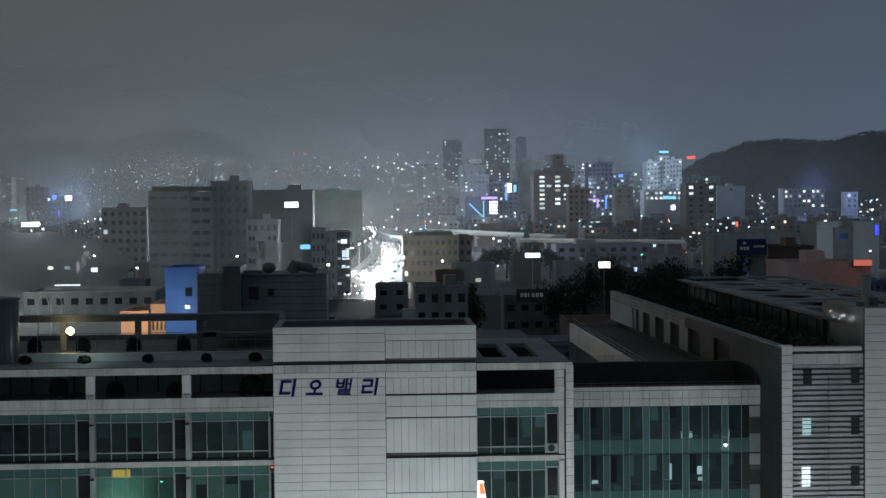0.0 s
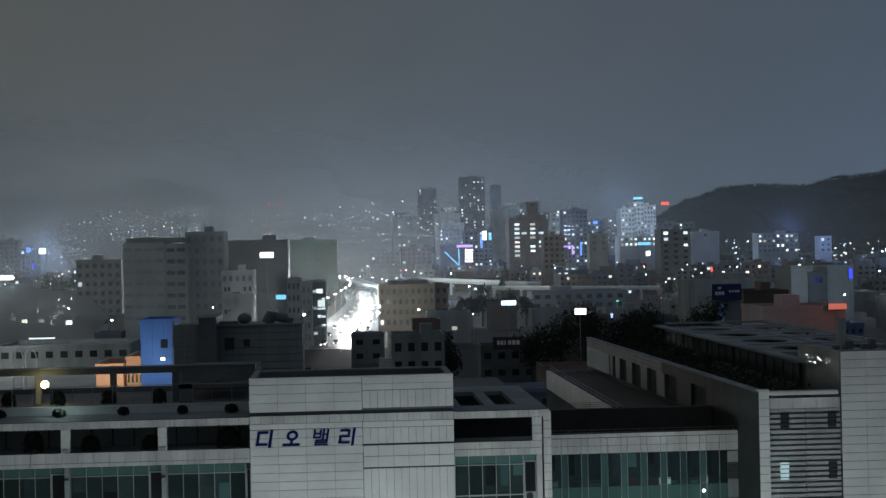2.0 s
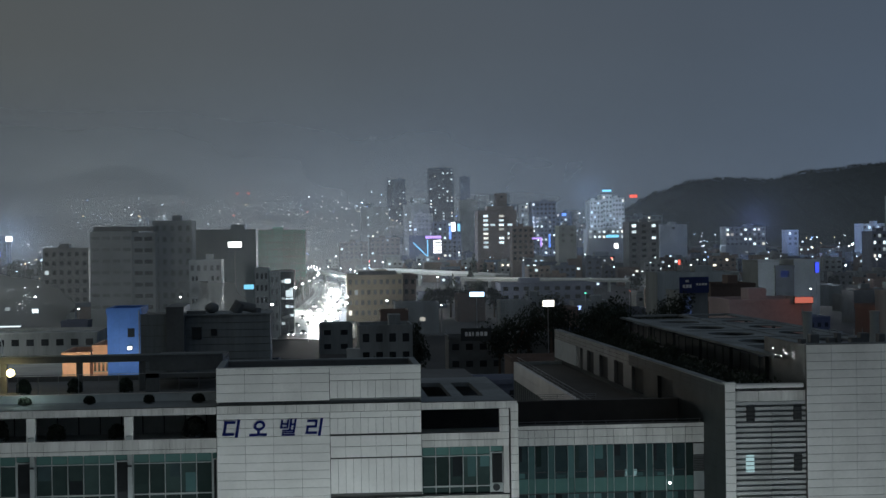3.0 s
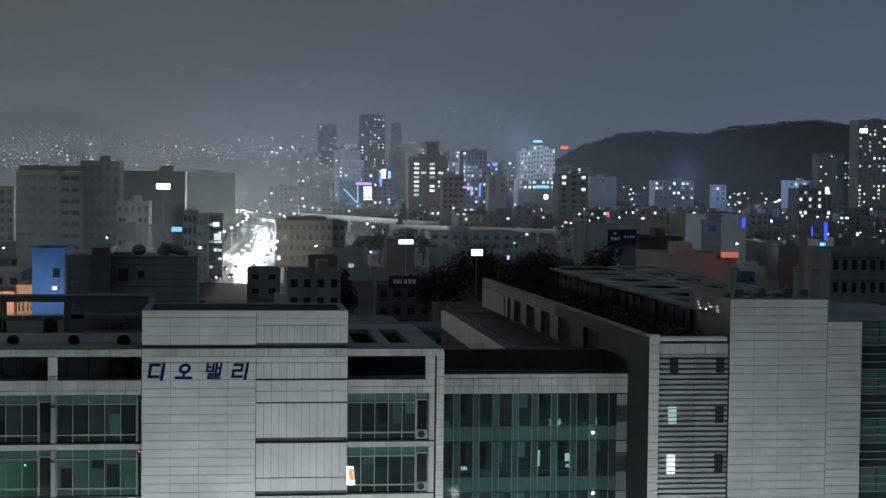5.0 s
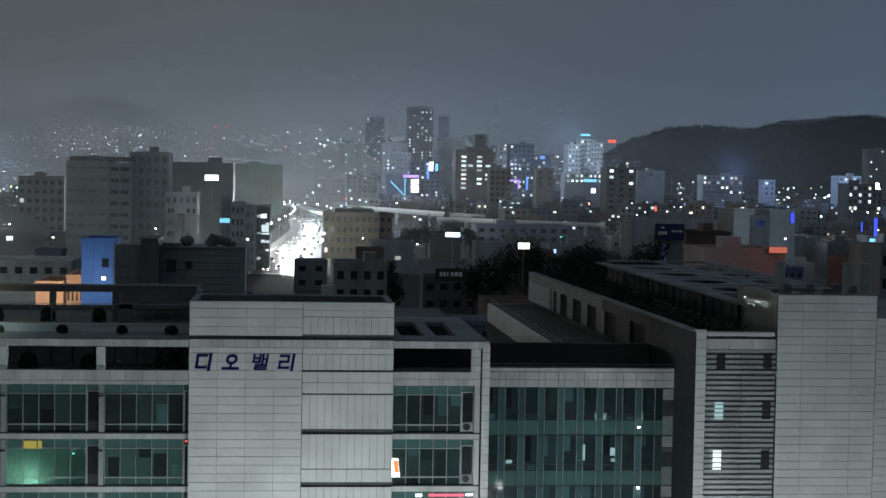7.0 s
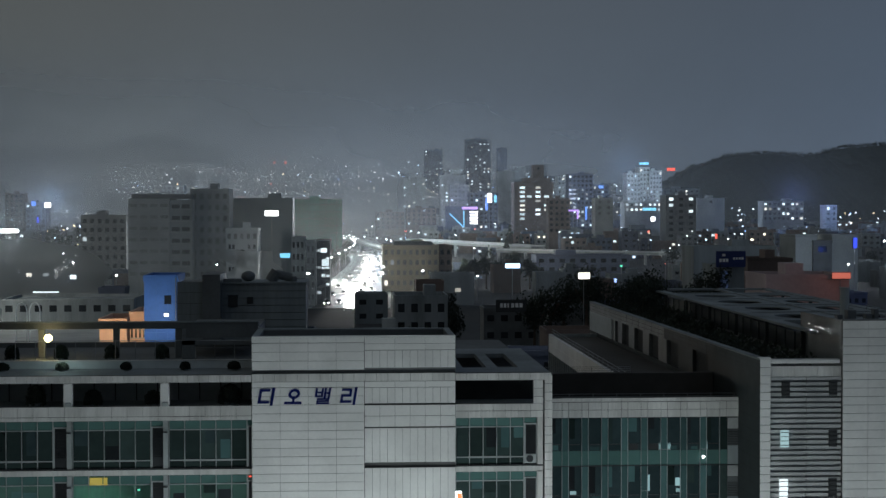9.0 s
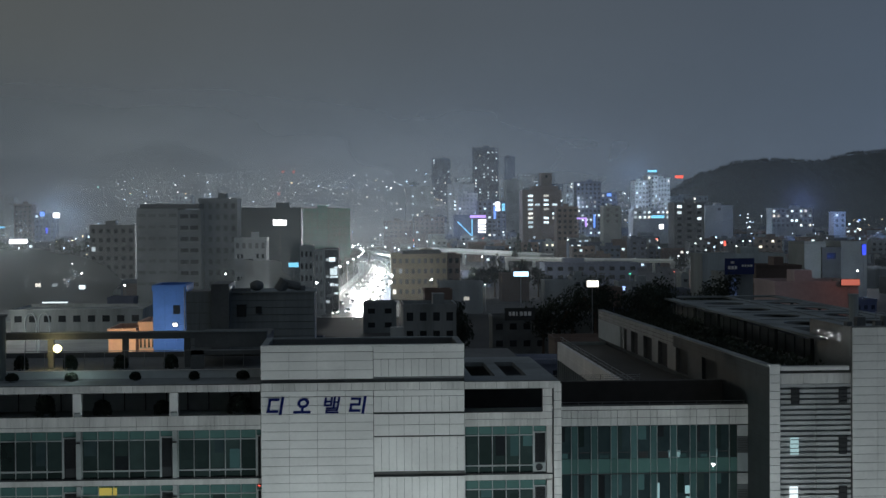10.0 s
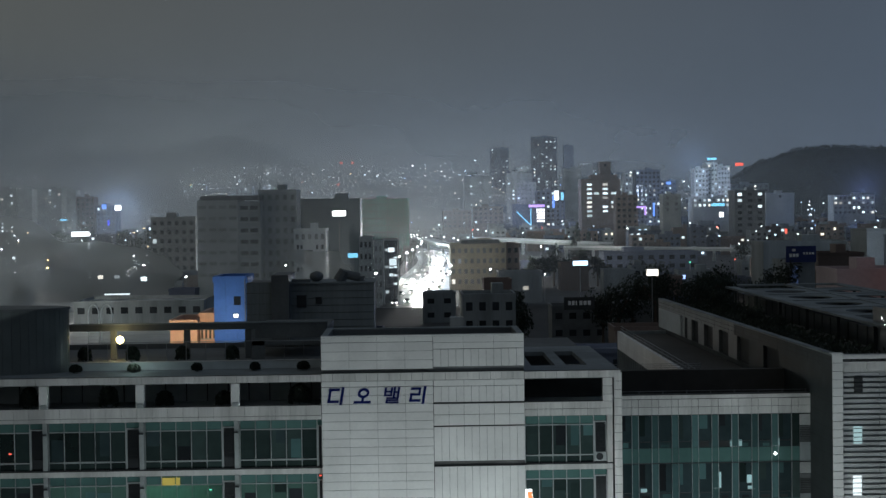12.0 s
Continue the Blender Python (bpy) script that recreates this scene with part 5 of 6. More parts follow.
building("white_block", -151.2, -133.6, 1300, 16.0, 47.9, PALE, 5, 6, 0.30, "white building on the slope behind the offices", 0.20)
building("shed", -169.9, -152.7, 640, 24.0, 8.1, PALE, 2, 1, 0.10, "pale gabled warehouse beside the yard", 0.20, gable=True)
building("shed", -180.2, -164.0, 760, 24.0, 5.7, CONC, 2, 1, 0.10, "grey gabled warehouse beside the yard", 0.20, gable=True)
building("shed", -200.5, -178.8, 900, 24.0, 6.5, CONC, 4, 1, 0.10, "grey low warehouse beside the yard", 0.20)
building("shed", -132.9, -111.0, 560, 24.0, 5.9, CONC, 4, 1, 0.05, "long grey warehouse roof", 0.20, gable=True)
building("shed", -114.7, -87.0, 600, 20.0, 4.8, GREYWALL, 6, 1, 0.40, "long grey workshop with lit windows", 0.20)
building("shed", -86.5, -53.8, 400, 24.0, 5.2, GREYWALL, 9, 1, 0.00, "long dark workshop building", 0.20)
building("office_block", 8.7, 18.8, 300, 14.0, 11.1, GREYWALL, 4, 2, 0.00, "low grey rooftop building", 0.20)
building("hillside_block", -2.2, 45.7, 1700, 16.0, 53.4, CONC, 9, 5, 0.25, "long pale block on the far slope", 0.20)
building("hillside_block", -52.3, -2.5, 1900, 16.0, 60.5, CONC, 9, 5, 0.10, "long pale block on the far slope", 0.20)
sign("roof_sign", -27.5, -23.1, 524, 26.1, 27.9, WHITEL, "white lit sign on the dark glass office")
sign("shop_sign", -22.4, -19.1, 520, 12.4, 13.9, CYAN, "pale blue lit sign on the office corner")
sign("shop_sign", -8.2, -6.4, 468, 15.5, 16.8, LIT, "white lit shop sign")
sign("shop_sign", -7.9, -5.8, 468, 11.5, 13.5, LIT, "white lit shop front")
sign("neon_sign", 88.9, 101.4, 1240, 28.4, 30.5, VIOLET, "violet neon strip sign")
sign("neon_sign", 95.2, 101.4, 1240, 25.7, 27.0, WHITEL, "white neon bar of a large sign")
sign("neon_sign", 95.2, 101.4, 1240, 23.5, 24.8, WHITEL, "white neon bar of a large sign")
sign("neon_sign", 95.2, 101.4, 1240, 21.3, 22.6, WHITEL, "white neon bar of a large sign")
sign("neon_sign", 95.2, 101.4, 1240, 19.1, 20.4, WHITEL, "white neon bar of a large sign")
sign("neon_sign", 95.2, 101.5, 1240, 16.9, 18.1, WHITEL, "white neon bar of a large sign")
sign("neon_sign", 108.4, 111.6, 1230, 33.8, 40.8, WHITEL, "tall blue white neon sign")
sign("neon_sign", 106.7, 108.5, 1230, 27.6, 37.2, BLUE, "tall blue neon sign")
sign("neon_sign", 113.3, 115.5, 1230, 33.8, 39.5, CYAN, "pale blue neon sign")
sign("roof_sign", 221.4, 228.5, 1195, 62.4, 64.0, CYAN, "blue lit roof sign on the white tower")
sign("roof_sign", 345.1, 354.0, 1700, 70.2, 73.4, RED, "red and white lit roof sign")
sign("roof_sign", 202.0, 205.8, 1270, 45.3, 47.6, BLUE, "small blue roof sign")
sign("shop_sign", 204.3, 213.6, 1090, 27.4, 29.4, CYAN, "blue lit shop sign")
sign("shop_sign", 210.0, 212.9, 1090, 19.9, 23.1, WHITEL, "bright white shop sign")
sign("neon_sign", 139.9, 141.0, 930, 22.1, 29.9, BLUE, "thin blue vertical neon tube")
sign("neon_sign", 130.1, 135.9, 930, 27.1, 28.1, VIOLET, "violet neon sign outline tube")
sign("neon_sign", 134.9, 135.9, 930, 22.8, 27.1, VIOLET, "violet neon sign outline tube")
sign("roof_sign", 41.7, 45.6, 420, 12.5, 13.7, PALEBLUE, "white blue lit roof sign on a low roof")
sign("shop_sign", 43.8, 46.0, 300, 14.8, 16.0, LITW, "warm lit yellow shop sign")
sign("neon_sign", 143.4, 144.9, 380, 14.2, 15.0, CYAN, "bright blue neon sign")
sign("neon_sign", 143.6, 144.7, 380, 11.2, 14.1, BLUE, "tall bright blue neon sign")
sign("neon_sign", 144.1, 144.9, 379, 15.6, 20.1, BLUEDIM, "tall deep blue neon sign")
sign("neon_sign", 140.8, 141.1, 379, 16.7, 19.0, BLUEDIM, "thin deep blue neon tube")
sign("neon_sign", 135.5, 136.5, 418, 17.6, 20.4, BLUEDIM, "deep blue sign on the grey hall")
sign("shop_sign", 300.6, 302.5, 790, 26.5, 29.7, WHITEL, "bright blue white lamp sign")
sign("shop_sign", 81.0, 84.1, 261, 16.4, 17.4, REDDIM, "orange red lit sign on the pink corner")
sign("shop_sign", 192.1, 193.2, 820, 12.8, 15.4, RED, "red shop sign with small lamps")
sign("lit_window", -21.0, -20.55, 182, 15.9, 16.25, WHITEL, "white lit window of the blue house")
sign("roof_sign", -189.3, -185.3, 1000, 29.9, 33.0, WHITEL, "glaring blue white roof sign")
sign("roof_sign", -197.4, -194.6, 1000, 30.9, 33.8, BLUE, "small blue roof sign")
sign("shop_sign", -151.6, -143.9, 700, 18.2, 20.1, WHITEL, "wide white lit station sign")
sign("shop_sign", -201.4, -197.3, 900, 24.2, 25.2, CYAN, "thin blue lit sign")
sign("neon_sign", -155.2, -154.2, 800, 21.8, 24.7, BLUEDIM, "deep blue vertical sign")
sign("roof_sign", 520.4, 527.0, 1290, 77.2, 80.9, WHITEL, "white lit logo panel on the tall tower")
sign("yard_lamp", -82.6, -75.9, 420, 6.4, 6.8, LIT, "long lit yard lamp strip")

# neon V of the tall sign, as two tubes on a navy board
neon = thing("neon_sign", (85, 1239, 12), "large cyan neon chevron on a dark board", "sign")
rod("tube", (79.2, 1238, 25.2), (90.3, 1238, 14.2), 0.45, CYAN, neon, sides=6)
rod("tube", (90.4, 1238, 14.2), (90.4, 1238, 27.4), 0.45, CYAN, neon, sides=6)
box("board", (76, 101), (1241, 1242), (0, 31), NAVY, neon)

# church spires with red lamps, far off on the slope
for x, y, z0, z1 in ((-106.5, 2300, 40, 97), (-90.5, 2300, 40, 97), (-107, 2200, 34, 64)):
    sp = thing("spire", (x, y, z0 - 25), "dark pointed church spire with a red lamp", "spire", "spires")
    rod("tower", (x, y, z0 - 25), (x, y, z0 + 22), 5.0, NAVY, sp, sides=4)
    rod("needle", (x, y, z0 + 20), (x, y, z1 - 2), 4.5, NAVY, sp, r2=0.4, sides=6)
    ball("red_lamp", (x, y, z1), 2.0, RED, sp)

# ---- low houses that fill the city ----
rnd = random.Random(3)


def clear(x0, x1, y0, y1, gap=1.0):
    for a, b, c, d in FOOT:
        if x0 < b + gap and x1 > a - gap and y0 < d + gap and y1 > c - gap:
            return False
    yy = (y0 + y1) / 2
    if 400 < yy < 1500 and x0 < road_at(yy) + 13 and x1 > road_at(yy) - 13:
        return False
    if 700 < yy < 990 and x1 > 0.035 * yy and x0 < 0.13 * yy or 560 < yy < 835 and x1 > 0.09 * yy and x0 < 0.2 * yy:
        return False
    if 430 < yy < 1500 and x1 > -0.024 * yy and x0 < 0.026 * yy:
        return False
    return True


KINDS = (("house", "low dark concrete house with a flat roof", GREYWALL), ("house", "low grey clad house with a flat roof", DARKWALL), ("house", "low brown brick house with a flat roof", BRICKC), ("house", "low bluish rendered house with a flat roof", NAVY))
made = 0
for _ in range(2600):
    if made >= 280:
        break
    y = 200 + 1700 * rnd.random() ** 1.25
    x = y * (-0.30 + 0.77 * rnd.random())
    w, d = 7 + 6 * rnd.random(), 7 + 5 * rnd.random()
    if not clear(x, x + w, y, y + d) or (x < -0.09 * y and y < 440):
        continue
    h = (4 + 5 * rnd.random()) if y < 450 else (5 + 5 * rnd.random()) if y < 850 else (9 + 8 * rnd.random())
    kind = KINDS[min(int(rnd.random() * 4), 3)]
    cols, rows = 2 + int(rnd.random() * 3), 1 + int(h / 4)
    dark = y < 420
    building(kind[0], x, x + w, y, d, rise(x, y) + h, kind[2], cols, min(rows, 3), 0.0 if dark else 0.05 if y < 850 else 0.2, kind[1], 0.1, group="city houses")
    made += 1
for _ in range(80):
    y = 1750 + 950 * rnd.random()
    x = y * (-0.28 + 0.46 * rnd.random())
    w = 16 + 22 * rnd.random()
    h = 14 + 22 * rnd.random()
    building("apartment_block", x, x + w, y, 14, rise(x, y) + h, (CONC, NAVY, PALE)[made % 3], 4, 4, 0.34, "far grey apartment block on the slope", 0.2, group="far blocks")
    made += 1

# ---- the countless houses between and behind them ----
FACES = ((0, 2, 3, 1), (4, 5, 7, 6), (0, 1, 5, 4), (2, 6, 7, 3), (0, 4, 6, 2), (1, 3, 7, 5))


def add_box(vs, fs, x, y, z, a, b, c):
    k = len(vs)
    vs.extend((x + sx * a, y + sy * b, z + sz * c) for sz in (-1, 1) for sy in (-1, 1) for sx in (-1, 1))
    fs.extend(tuple(k + i for i in f) for f in FACES)


def island_glow(name, strength, tones):
    """Many small lights in one mesh, each island with a tone of its own."""
    m = bpy.data.materials.new(name)
    m.use_nodes = True
    n, l = m.node_tree.nodes, m.node_tree.links
    geo, ramp = n.new("ShaderNodeNewGeometry"), n.new("ShaderNodeValToRGB")
    ramp.color_ramp.interpolation = "CONSTANT"
    ramp.color_ramp.elements[0].color = (*tones[0][1], 1)
    ramp.color_ramp.elements[1].position, ramp.color_ramp.elements[1].color = tones[-1][0], (*tones[-1][1], 1)
    for where, tone in tones[1:-1]:
        ramp.color_ramp.elements.new(where).color = (*tone, 1)
    l.new(geo.outputs["Random Per Island"], ramp.inputs[0])
    b = n["Principled BSDF"]
    b.inputs["Base Color"].default_value = (0.1, 0.1, 0.1, 1)
    l.new(ramp.outputs[0], b.inputs["Emission Color"])
    b.inputs["Emission Strength"].default_value = strength
    return m


HOUSELIT = island_glow("lit_house_windows", 2.2, ((0.0, (0.8, 0.95, 1.0)), (0.3, (0.45, 0.55, 0.6)), (0.55, (0.6, 0.8, 1.0)), (0.7, (1.0, 0.9, 0.7)), (0.8, (0.3, 0.36, 0.42)), (0.95, (0.35, 0.5, 1.0))))


def district(label, count, near, far_edge, left, right, low, high, lit, seed, mats, wide=(8, 14)):
    """A quarter of small blocks: walls by material, roof sheds, lit and dark windows."""
    r = random.Random(seed)
    walls = [([], []) for _ in mats]
    lits, darks = ([], []), ([], [])
    for _ in range(count):
        y = near + (far_edge - near) * r.random()
        x = y * (left + (right - left) * r.random())
        w, d, h = wide[0] + (wide[1] - wide[0]) * r.random(), 8 + 6 * r.random(), low + (high - low) * r.random() ** 1.3
        k = r.randrange(len(mats))
        if not clear(x, x + w, y, y + d, 0.4):
            continue
        FOOT.append((x, x + w, y, y + d))
        z = rise(x + w / 2, y) - 1
        add_box(*walls[k], x + w / 2, y + d / 2, z + (h + 1) / 2, w / 2, d / 2, (h + 1) / 2)
        for s in (-1, 1):
            add_box(*walls[k], x + w / 2 + s * (w / 2 - 0.1), y + d / 2, z + h + 1.35, 0.12, d / 2, 0.4)
        add_box(*walls[k], x + w / 2, y + 0.1, z + h + 1.35, w / 2, 0.12, 0.4)
        if r.random() < 0.6:
            add_box(*walls[k], x + w * (0.25 + 0.5 * r.random()), y + d * 0.5, z + h + 2.1, w * 0.16, 1.6, 1.2)
        cols = max(2, int(w / 3))
        for f in range(int(h / 3)):
            for c in range(cols):
                pane = lits if r.random() < lit else darks
                add_box(*pane, x + (c + 0.5) * w / cols, y - 0.03, z + h - 0.7 - f * 3, 0.55 + 0.45 * r.random(), 0.06, 0.5 + 0.25 * r.random())
    top = thing("city_quarter", ((left + right) / 2 * near, near, 0), label, "houses", kind="stuff")
    base = Vector(top.location)
    for name, (vs, fs), mat in [("walls", w, mt) for w, mt in zip(walls, mats)] + [("lit_windows", lits, HOUSELIT), ("dark_windows", darks, PANE)]:
        me = bpy.data.meshes.new(name)
        me.from_pydata([tuple(Vector(v) - base) for v in vs], [], fs)
        me.materials.append(mat)
        new(name, me).parent = top


district("dense low night houses with a few lit windows", 900, 860, 1450, 0.045, 0.47, 8, 16, 0.17, 101, (GREYWALL, DARKWALL, NAVY, BRICKC))
district("dark low roofs between the halls and trees", 260, 520, 860, 0.075, 0.45, 4, 9, 0.02, 102, (GREYWALL, DARKWALL, BRICKC))
district("hazy far houses on the rising ground", 520, 1480, 2700, -0.29, 0.22, 8, 24, 0.22, 103, (GREYWALL, NAVY, CONC), (12, 26))
district("grey workshops and houses round the yards", 150, 620, 1450, -0.3, -0.05, 4, 9, 0.1, 104, (GREYWALL, DARKWALL, CONC))

# ---- street lamps ----
rnd = random.Random(8)
HEADS = {}


def street_lamp(x, y, h, r, mat, label="slim steel street lamp with a white head"):
    z = rise(x, y)
    t = thing("street_lamp", (x, y, z), label, "street lamp", "street lamps")
    box("pole", (x - 0.09, x + 0.09), (y - 0.09, y + 0.09), (z, z + round(h)), STEEL, t)
    key = (round(r, 1), mat.name)
    if key not in HEADS:
        bm = bmesh.new()
        bmesh.ops.create_icosphere(bm, subdivisions=1, radius=max(key[0], 0.15), matrix=Matrix.Diagonal((1.2, 1, 0.8, 1)))
        HEADS[key] = mesh_from(bm, "head", mat)
    hd = new("head", HEADS[key])
    hd.parent, hd.location = t, (0, 0, round(h))


for y in range(450, 1400, 52):
    for s in (-10.5, 10.5):
        street_lamp(road_at(y) + s, y, 10, 0.4, BRIGHT)
for _ in range(150):
    y = 380 + 1500 * rnd.random()
    x = y * (-0.28 + 0.74 * rnd.random())
    m = BRIGHT if rnd.random() < 0.86 else (YELLOW if rnd.random() < 0.7 else GREENL)
    if clear(x - 1, x + 1, y - 1, y + 1, 0):
        street_lamp(x, y, 6 + 9 * rnd.random(), 0.1 + 0.0004 * y * (0.3 + rnd.random()), m)
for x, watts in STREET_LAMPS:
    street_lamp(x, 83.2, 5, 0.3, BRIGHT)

# ---- cars on the main road ----
car = thing("car", (road_at(470) - 6, 470, 0.07), "small car with glaring white headlights", "car", "cars on the main road")
bm = bmesh.new()
bmesh.ops.create_cube(bm, size=1.0, matrix=Matrix.Translation((0, 0, 0.62)) @ Matrix.Diagonal((1.8, 4.4, 0.6, 1)))
bmesh.ops.bevel(bm, geom=bm.edges[:], offset=0.12, segments=2, affect="EDGES")
part("body", bm, DARKWALL, car, "", (road_at(470) - 6, 470, 0.07))
bm = bmesh.new()
bmesh.ops.create_cube(bm, size=1.0, matrix=Matrix.Translation((0, 0.2, 1.15)) @ Matrix.Diagonal((1.55, 2.3, 0.55, 1)))
for v in bm.verts:
    if v.co.z > 1.2:
        v.co.x, v.co.y = v.co.x * 0.8, 0.2 + (v.co.y - 0.2) * 0.7
part("cabin", bm, PANE, car, "", (road_at(470) - 6, 470, 0.07))
for sx in (-0.85, 0.85):
    for sy in (-1.4, 1.4):
        rod("wheel", (road_at(470) - 6 + sx - 0.1, 470 + sy, 0.39), (road_at(470) - 6 + sx + 0.1, 470 + sy, 0.39), 0.32, RUBBER, car, sides=12)
    ball("headlight", (road_at(470) - 6 + sx * 0.75, 467.78, 0.72), 0.15, HEAD, car, sub=1)
for lane in (-6, -2.6, 2.6, 6):
    for k in range(12):
        y = 478 + k * 50 + lane * 3 + 6 * rnd.random()
        copy_thing(car, Matrix.Translation((road_at(y) + lane, y, 0.07)))

for k in range(9):
    u = 0.02 + 0.04 * k
    copy_thing(car, Matrix.Translation((-2.9 + 24.8 * u + (1.6 if k % 2 else -1.6), 1150 - 270 * u, 9.25 - 3.1 * u)))

# ---- trees in the city ----
rnd = random.Random(21)
n = 0
while n < 42:
    y = 260 + 700 * rnd.random()
    x = y * (-0.28 + 0.72 * rnd.random())
    if clear(x - 3, x + 3, y - 3, y + 3, 0) and not (x < -0.06 * y and y < 470):
        tree(x, y, 0, 6 + 5 * rnd.random(), 3.0 + 1.4 * rnd.random(), n, 0.32 if y < 450 else 0.5, 110 if y < 450 else 40)
        n += 1
for i, (x, y, h) in enumerate(((92, 900, 20), (99, 905, 14), (88, 880, 12))):
    tree(x, y, 0, h, 4.0, 200 + i, 0.8, 34, label="tall pointed dark conifer", pointed=True)
for i in range(12):
    tree(36 + 3.4 * i, 305 + 4 * (i % 3), 0, 12 + 2 * (i % 4), 4.5, 300 + i, 0.3, 130)
for i, (x, y) in enumerate(((-10, 640), (-8, 690), (-5, 745), (-3, 800), (-9, 770), (-2, 850), (-12, 700), (-6, 930), (-14, 860))):
    tree(x, y, 0, 7 + 2 * (i % 3), 3.6, 400 + i, 0.5, 60, label="leafy roadside tree lit by street lamps")
for i in range(26):
    tree(-285 + 7.0 * i, 880 + 14 * (i % 4), 0, 14 + 2.5 * (i % 3), 7.0, 430 + i, 0.9, 60)
for i in range(14):
    tree(-205 + 8.5 * i, 740 + 9 * (i % 4), 0, 11 + 2 * (i % 3), 5.0, 330 + i, 0.6, 60)
for i in range(5):
    tree(44 + 5 * i, 556 + 5 * (i % 2), 0, 11 + 3 * (i % 2), 4.6, 350 + i, 0.5, 70)

# the dark and blue name boards, their writing as plain bars


def name_board(x0, x1, y, z0, z1, mat, rows, label):
    b = thing("name_board", ((x0 + x1) / 2, y, z0), label, "sign")
    box("board", (x0, x1), (y - 0.2, y), (z0, z1), mat, b)
    for x, z, w, h in rows:
        box("bar", (x, x + w), (y - 0.26, y - 0.2), (z, z + h), WHITEBAR, b)


name_board(77.0, 80.2, 328, 15.9, 19.3, BLUEBOARD, ((77.7, 17.0, 0.55, 0.7), (78.4, 17.0, 0.55, 0.7), (79.1, 17.0, 0.5, 0.7), (78.3, 18.2, 0.7, 0.5)), "dark blue name board with pale writing bars")
name_board(80.25, 83.4, 328.4, 15.9, 19.3, BLUEBOARD, ((80.7, 17.5, 0.4, 0.45), (81.3, 17.5, 0.4, 0.45), (81.9, 17.5, 0.45, 0.45), (82.5, 17.5, 0.45, 0.45)), "dark blue name board with pale writing bars")
name_board(28.0, 33.8, 300, 8.5, 10.9, SHADOW, ((28.8, 9.4, 0.5, 0.8), (29.5, 9.4, 0.5, 0.8), (30.2, 9.4, 0.3, 0.8), (30.9, 9.4, 0.6, 0.8), (31.7, 9.4, 0.6, 0.8), (32.5, 9.4, 0.6, 0.8)), "dark shop name board with pale writing bars")

# paved yard with two white arches
tagged(box("yard", (-150, -32), (300, 500), (-0.2, 0.03), CONC, None, "pale concrete works yard"), category="yard", kind="structure")
for x in (-67.3, -64.6):
    arch = thing("arch", (x, 330, 0), "white arched gate standing in the yard", "arch", "yard arches")
    for k in range(12):
        a0, a1 = k / 12 * math.pi, (k + 1) / 12 * math.pi
        rod("rib", (x + 1.1 * math.cos(a0), 330, 6.9 + 2.2 * math.sin(a0)), (x + 1.1 * math.cos(a1), 330, 6.9 + 2.2 * math.sin(a1)), 0.14, PALE, arch, sides=6)
    for s in (-1.1, 1.1):
        rod("leg", (x + s, 330, 0), (x + s, 330, 6.9), 0.16, PALE, arch, sides=6)

# ---- countless small lights: far street lamps, and slope windows set on poles ----
m = island_glow("far_lights", 6.0, ((0.0, (0.9, 0.97, 1.0)), (0.45, (0.6, 0.8, 1.0)), (0.65, (0.25, 0.45, 1.0)), (0.72, (1.0, 0.75, 0.4)), (0.82, (0.4, 0.45, 0.5)), (0.95, (0.3, 1.0, 0.8)), (0.975, (1.0, 0.15, 0.1))))
rnd = random.Random(77)
verts, faces, pv, pf = [], [], [], []


for _ in range(1150):
    y = 620 + 2100 * rnd.random() ** 1.1
    x = y * (-0.29 + 0.76 * rnd.random())
    if not clear(x - 1, x + 1, y - 2, y + 1, 0):
        continue
    z, h, r = rise(x, y), 5 + 13 * rnd.random(), y * 0.00024 * (0.5 + 1.1 * rnd.random())
    add_box(verts, faces, x, y, z + h, r * 1.2, r, r)
    add_box(pv, pf, x, y, z + h / 2, 0.07, 0.07, h / 2)
# these stand for lit windows on the slope; their poles are made up
for _ in range(420):
    y = 1650 + 1050 * rnd.random()
    x = y * (-0.15 + 0.37 * rnd.random())
    if clear(x - 1, x + 1, y - 2, y + 1, 0):
        z, h, r = rise(x, y), 6 + 30 * rnd.random() ** 1.6, y * 0.00022 * (0.5 + 1.1 * rnd.random())
        add_box(verts, faces, x, y, z + h, r * 1.2, r, r)
        add_box(pv, pf, x, y, z + h / 2, 0.07, 0.07, h / 2)
far = thing("far_street_lamps", (0, 1500, 0), "countless small coloured lights for far street lamps and slope windows", "street lamp", kind="stuff")
for name, vs, fs, mat in (("heads", verts, faces, m), ("poles", pv, pf, STEEL)):
    me = bpy.data.meshes.new(name)
    me.from_pydata([(a, b - 1500, c) for a, b, c in vs], [], fs)
    me.materials.append(mat)
    new(name, me).parent = far

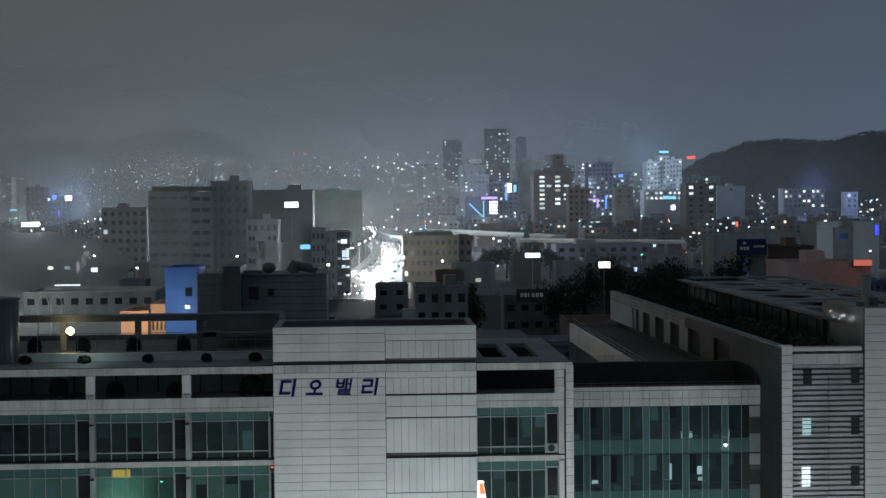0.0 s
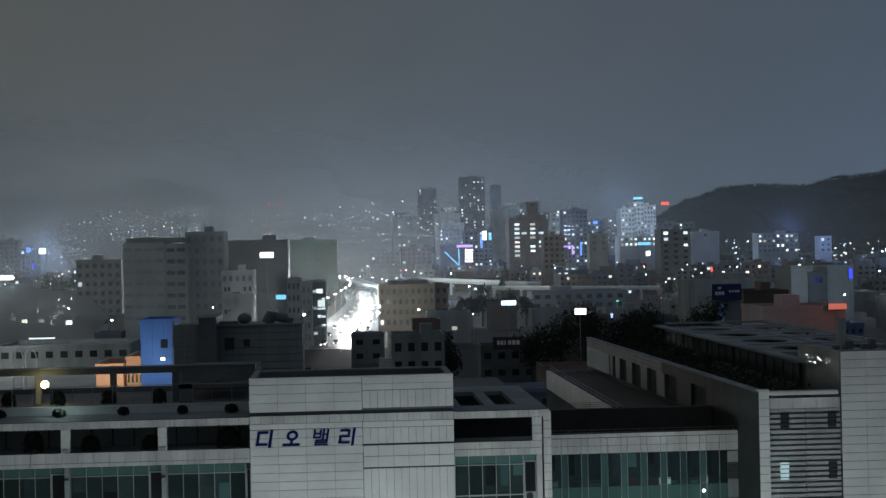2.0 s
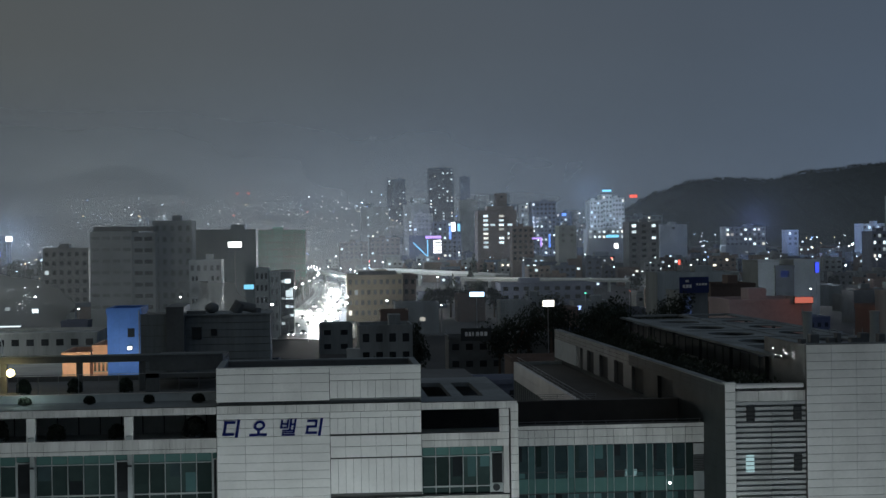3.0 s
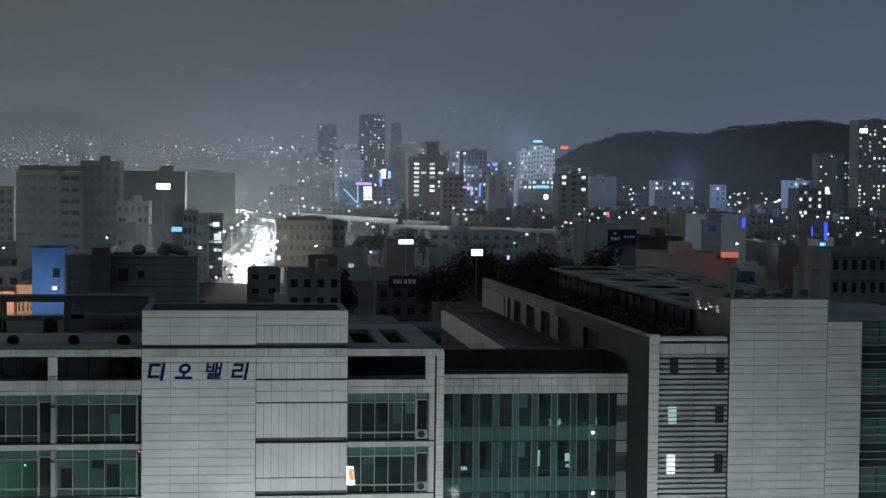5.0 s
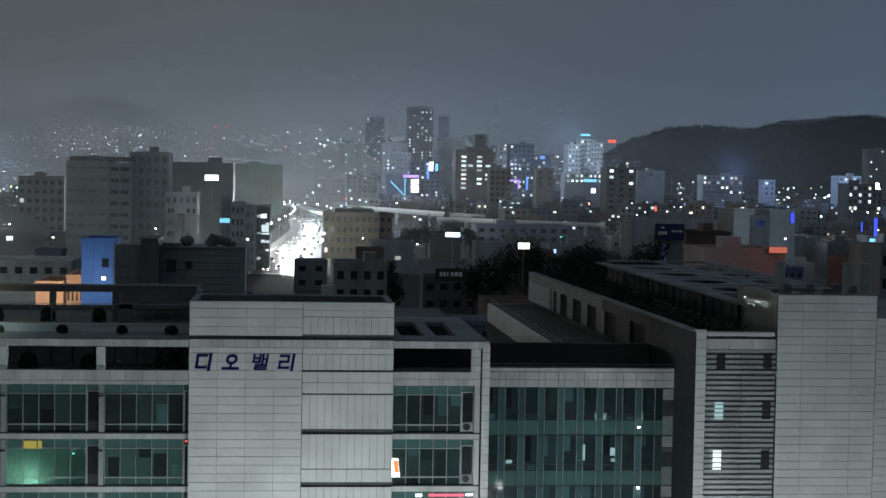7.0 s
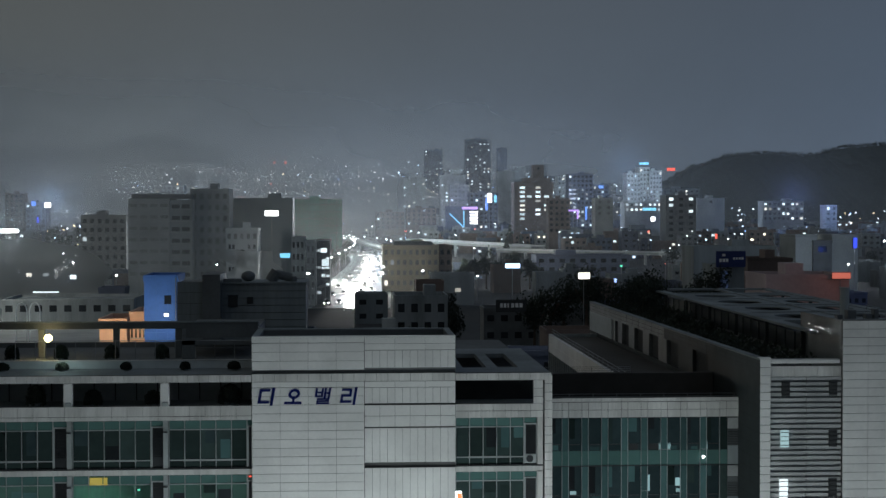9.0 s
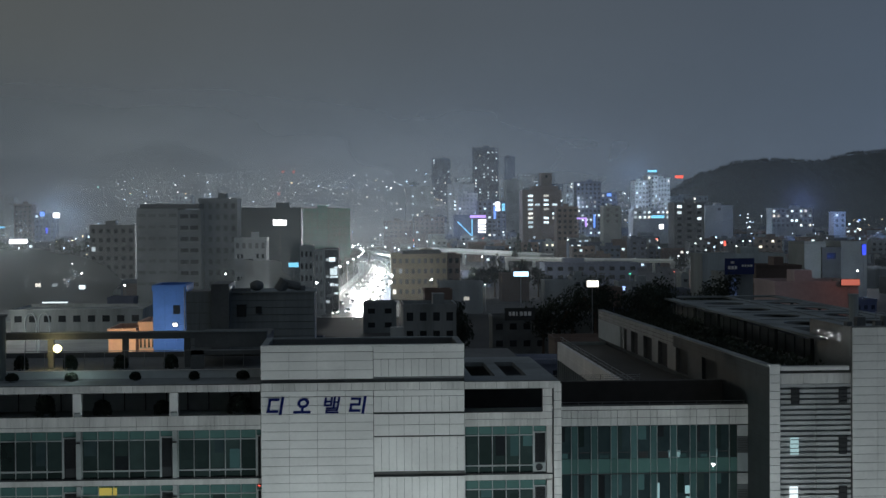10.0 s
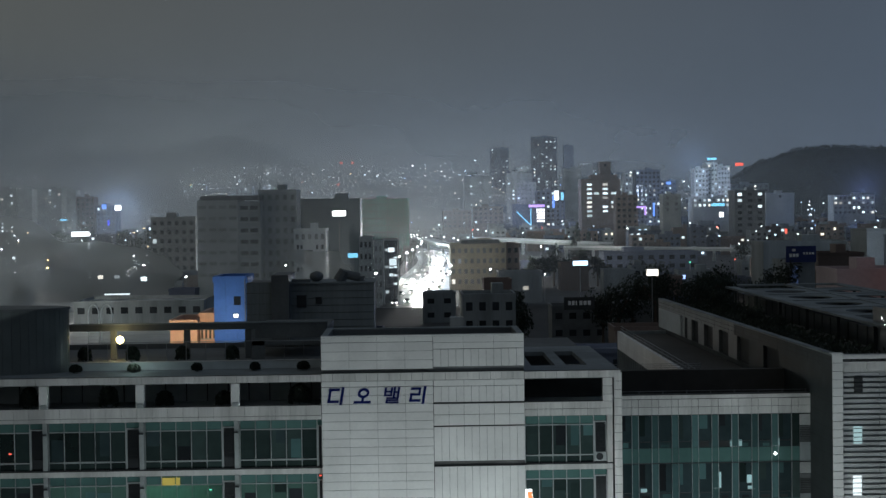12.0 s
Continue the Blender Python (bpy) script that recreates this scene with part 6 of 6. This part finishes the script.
# ---- haze over the city, put in as upright translucent sheets ----
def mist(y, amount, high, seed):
    """One upright sheet, mostly clear, that stands in for haze by scattering light."""
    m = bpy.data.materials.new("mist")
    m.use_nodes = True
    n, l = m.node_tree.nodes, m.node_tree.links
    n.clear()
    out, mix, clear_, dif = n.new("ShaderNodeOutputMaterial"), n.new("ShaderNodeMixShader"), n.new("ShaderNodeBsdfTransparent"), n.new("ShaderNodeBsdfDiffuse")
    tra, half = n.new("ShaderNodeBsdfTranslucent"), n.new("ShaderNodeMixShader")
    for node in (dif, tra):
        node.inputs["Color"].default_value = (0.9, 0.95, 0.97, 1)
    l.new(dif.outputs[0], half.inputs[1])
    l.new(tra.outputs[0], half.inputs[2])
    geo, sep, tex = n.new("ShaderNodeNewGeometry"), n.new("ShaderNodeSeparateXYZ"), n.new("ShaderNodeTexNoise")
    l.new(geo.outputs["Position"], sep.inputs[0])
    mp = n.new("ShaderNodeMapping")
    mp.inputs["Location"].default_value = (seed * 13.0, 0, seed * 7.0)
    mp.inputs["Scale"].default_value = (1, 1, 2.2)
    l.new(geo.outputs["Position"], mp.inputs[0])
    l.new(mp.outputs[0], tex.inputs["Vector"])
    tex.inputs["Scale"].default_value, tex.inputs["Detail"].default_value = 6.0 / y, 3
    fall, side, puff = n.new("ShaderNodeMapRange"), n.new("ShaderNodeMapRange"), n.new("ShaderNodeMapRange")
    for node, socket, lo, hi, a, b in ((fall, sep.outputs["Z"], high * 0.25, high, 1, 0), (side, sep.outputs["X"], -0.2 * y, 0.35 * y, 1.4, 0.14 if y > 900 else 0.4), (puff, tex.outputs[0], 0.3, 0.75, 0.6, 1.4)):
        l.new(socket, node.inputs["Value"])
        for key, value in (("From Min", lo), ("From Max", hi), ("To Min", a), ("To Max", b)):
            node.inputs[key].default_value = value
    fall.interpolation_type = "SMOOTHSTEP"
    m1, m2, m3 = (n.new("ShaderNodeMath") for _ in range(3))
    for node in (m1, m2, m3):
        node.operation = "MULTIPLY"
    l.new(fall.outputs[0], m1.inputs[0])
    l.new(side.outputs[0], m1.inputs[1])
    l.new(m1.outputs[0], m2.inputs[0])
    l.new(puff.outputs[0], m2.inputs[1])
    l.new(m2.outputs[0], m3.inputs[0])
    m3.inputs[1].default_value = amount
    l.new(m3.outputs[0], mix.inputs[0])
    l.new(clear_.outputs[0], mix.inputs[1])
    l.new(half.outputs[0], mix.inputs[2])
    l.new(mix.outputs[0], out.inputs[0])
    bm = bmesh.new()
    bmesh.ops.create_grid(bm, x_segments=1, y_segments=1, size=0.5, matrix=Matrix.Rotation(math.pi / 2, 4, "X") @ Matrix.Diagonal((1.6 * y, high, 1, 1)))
    tagged(part("mist", bm, m, None, "upright translucent sheet standing in for haze over the night city", (0.12 * y, y, high / 2)), category="mist", group="mist layers", kind="structure")


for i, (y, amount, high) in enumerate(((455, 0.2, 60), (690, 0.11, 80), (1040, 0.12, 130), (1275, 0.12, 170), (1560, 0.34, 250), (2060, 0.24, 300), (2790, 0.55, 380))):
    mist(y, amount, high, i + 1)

# ---- crowns along the crest of the wooded hill ----
bm = bmesh.new()
rnd = random.Random(31)
CREST = [(430, 0), (525, 70), (578, 99), (636, 116), (684, 119), (763, 116), (831, 130), (960, 142), (1051, 134), (1200, 118), (1700, 40)]
for k in range(190):
    x = 515 + 3.7 * k + 3 * rnd.random()
    leaf_cloud(bm, rnd, (x, 2590 - 2600, ridge_line(x, CREST) + 1 + 3 * rnd.random()), 3.0 + 2.4 * rnd.random(), 26, 1.5)
tagged(part("ridge_trees", bm, LEAF, None, "uneven dark tree crowns along the hill crest", (0, 2600, 0)), category="woods", kind="stuff")

# sheet ribs, frame and door of the blue stair house, and shop shutters beside the orange house
blue_trim = thing("downpipe", (-19.6, 181.6, 0), "thin pale downpipe on the blue stair house", "pipe")
rod("pipe", (-19.7, 181.8, 0), (-19.7, 181.8, 20.3), 0.07, STEEL, blue_trim, sides=6)
for k in range(4):
    box("clip", (-19.8, -19.6), (181.75, 181.95), (4 + 4.5 * k, 4.1 + 4.5 * k), DFRAME, blue_trim)
ribs = thing("wall_cladding", (-21.4, 181.8, 0), "blue ribbed sheet panels of the stair house", "cladding")
for k in range(9):
    for c in range(3):
        box("sheet", (-23.2 + c * 1.29, -21.95 + c * 1.29), (181.86, 181.98), (2.0 + k * 2.02, 3.96 + k * 2.02), BLUEBOX, ribs)
vw = thing("small_window", (-20.6, 181.8, 17.4), "dark small window of the blue stair house", "window")
box("pane", (-21.0, -20.2), (181.8, 181.85), (17.3, 18.3), PANE, vw)
for a in ((-21.08, -21.0), (-20.2, -20.12)):
    box("frame", a, (181.78, 181.86), (17.22, 18.38), BLUEBOX, vw)
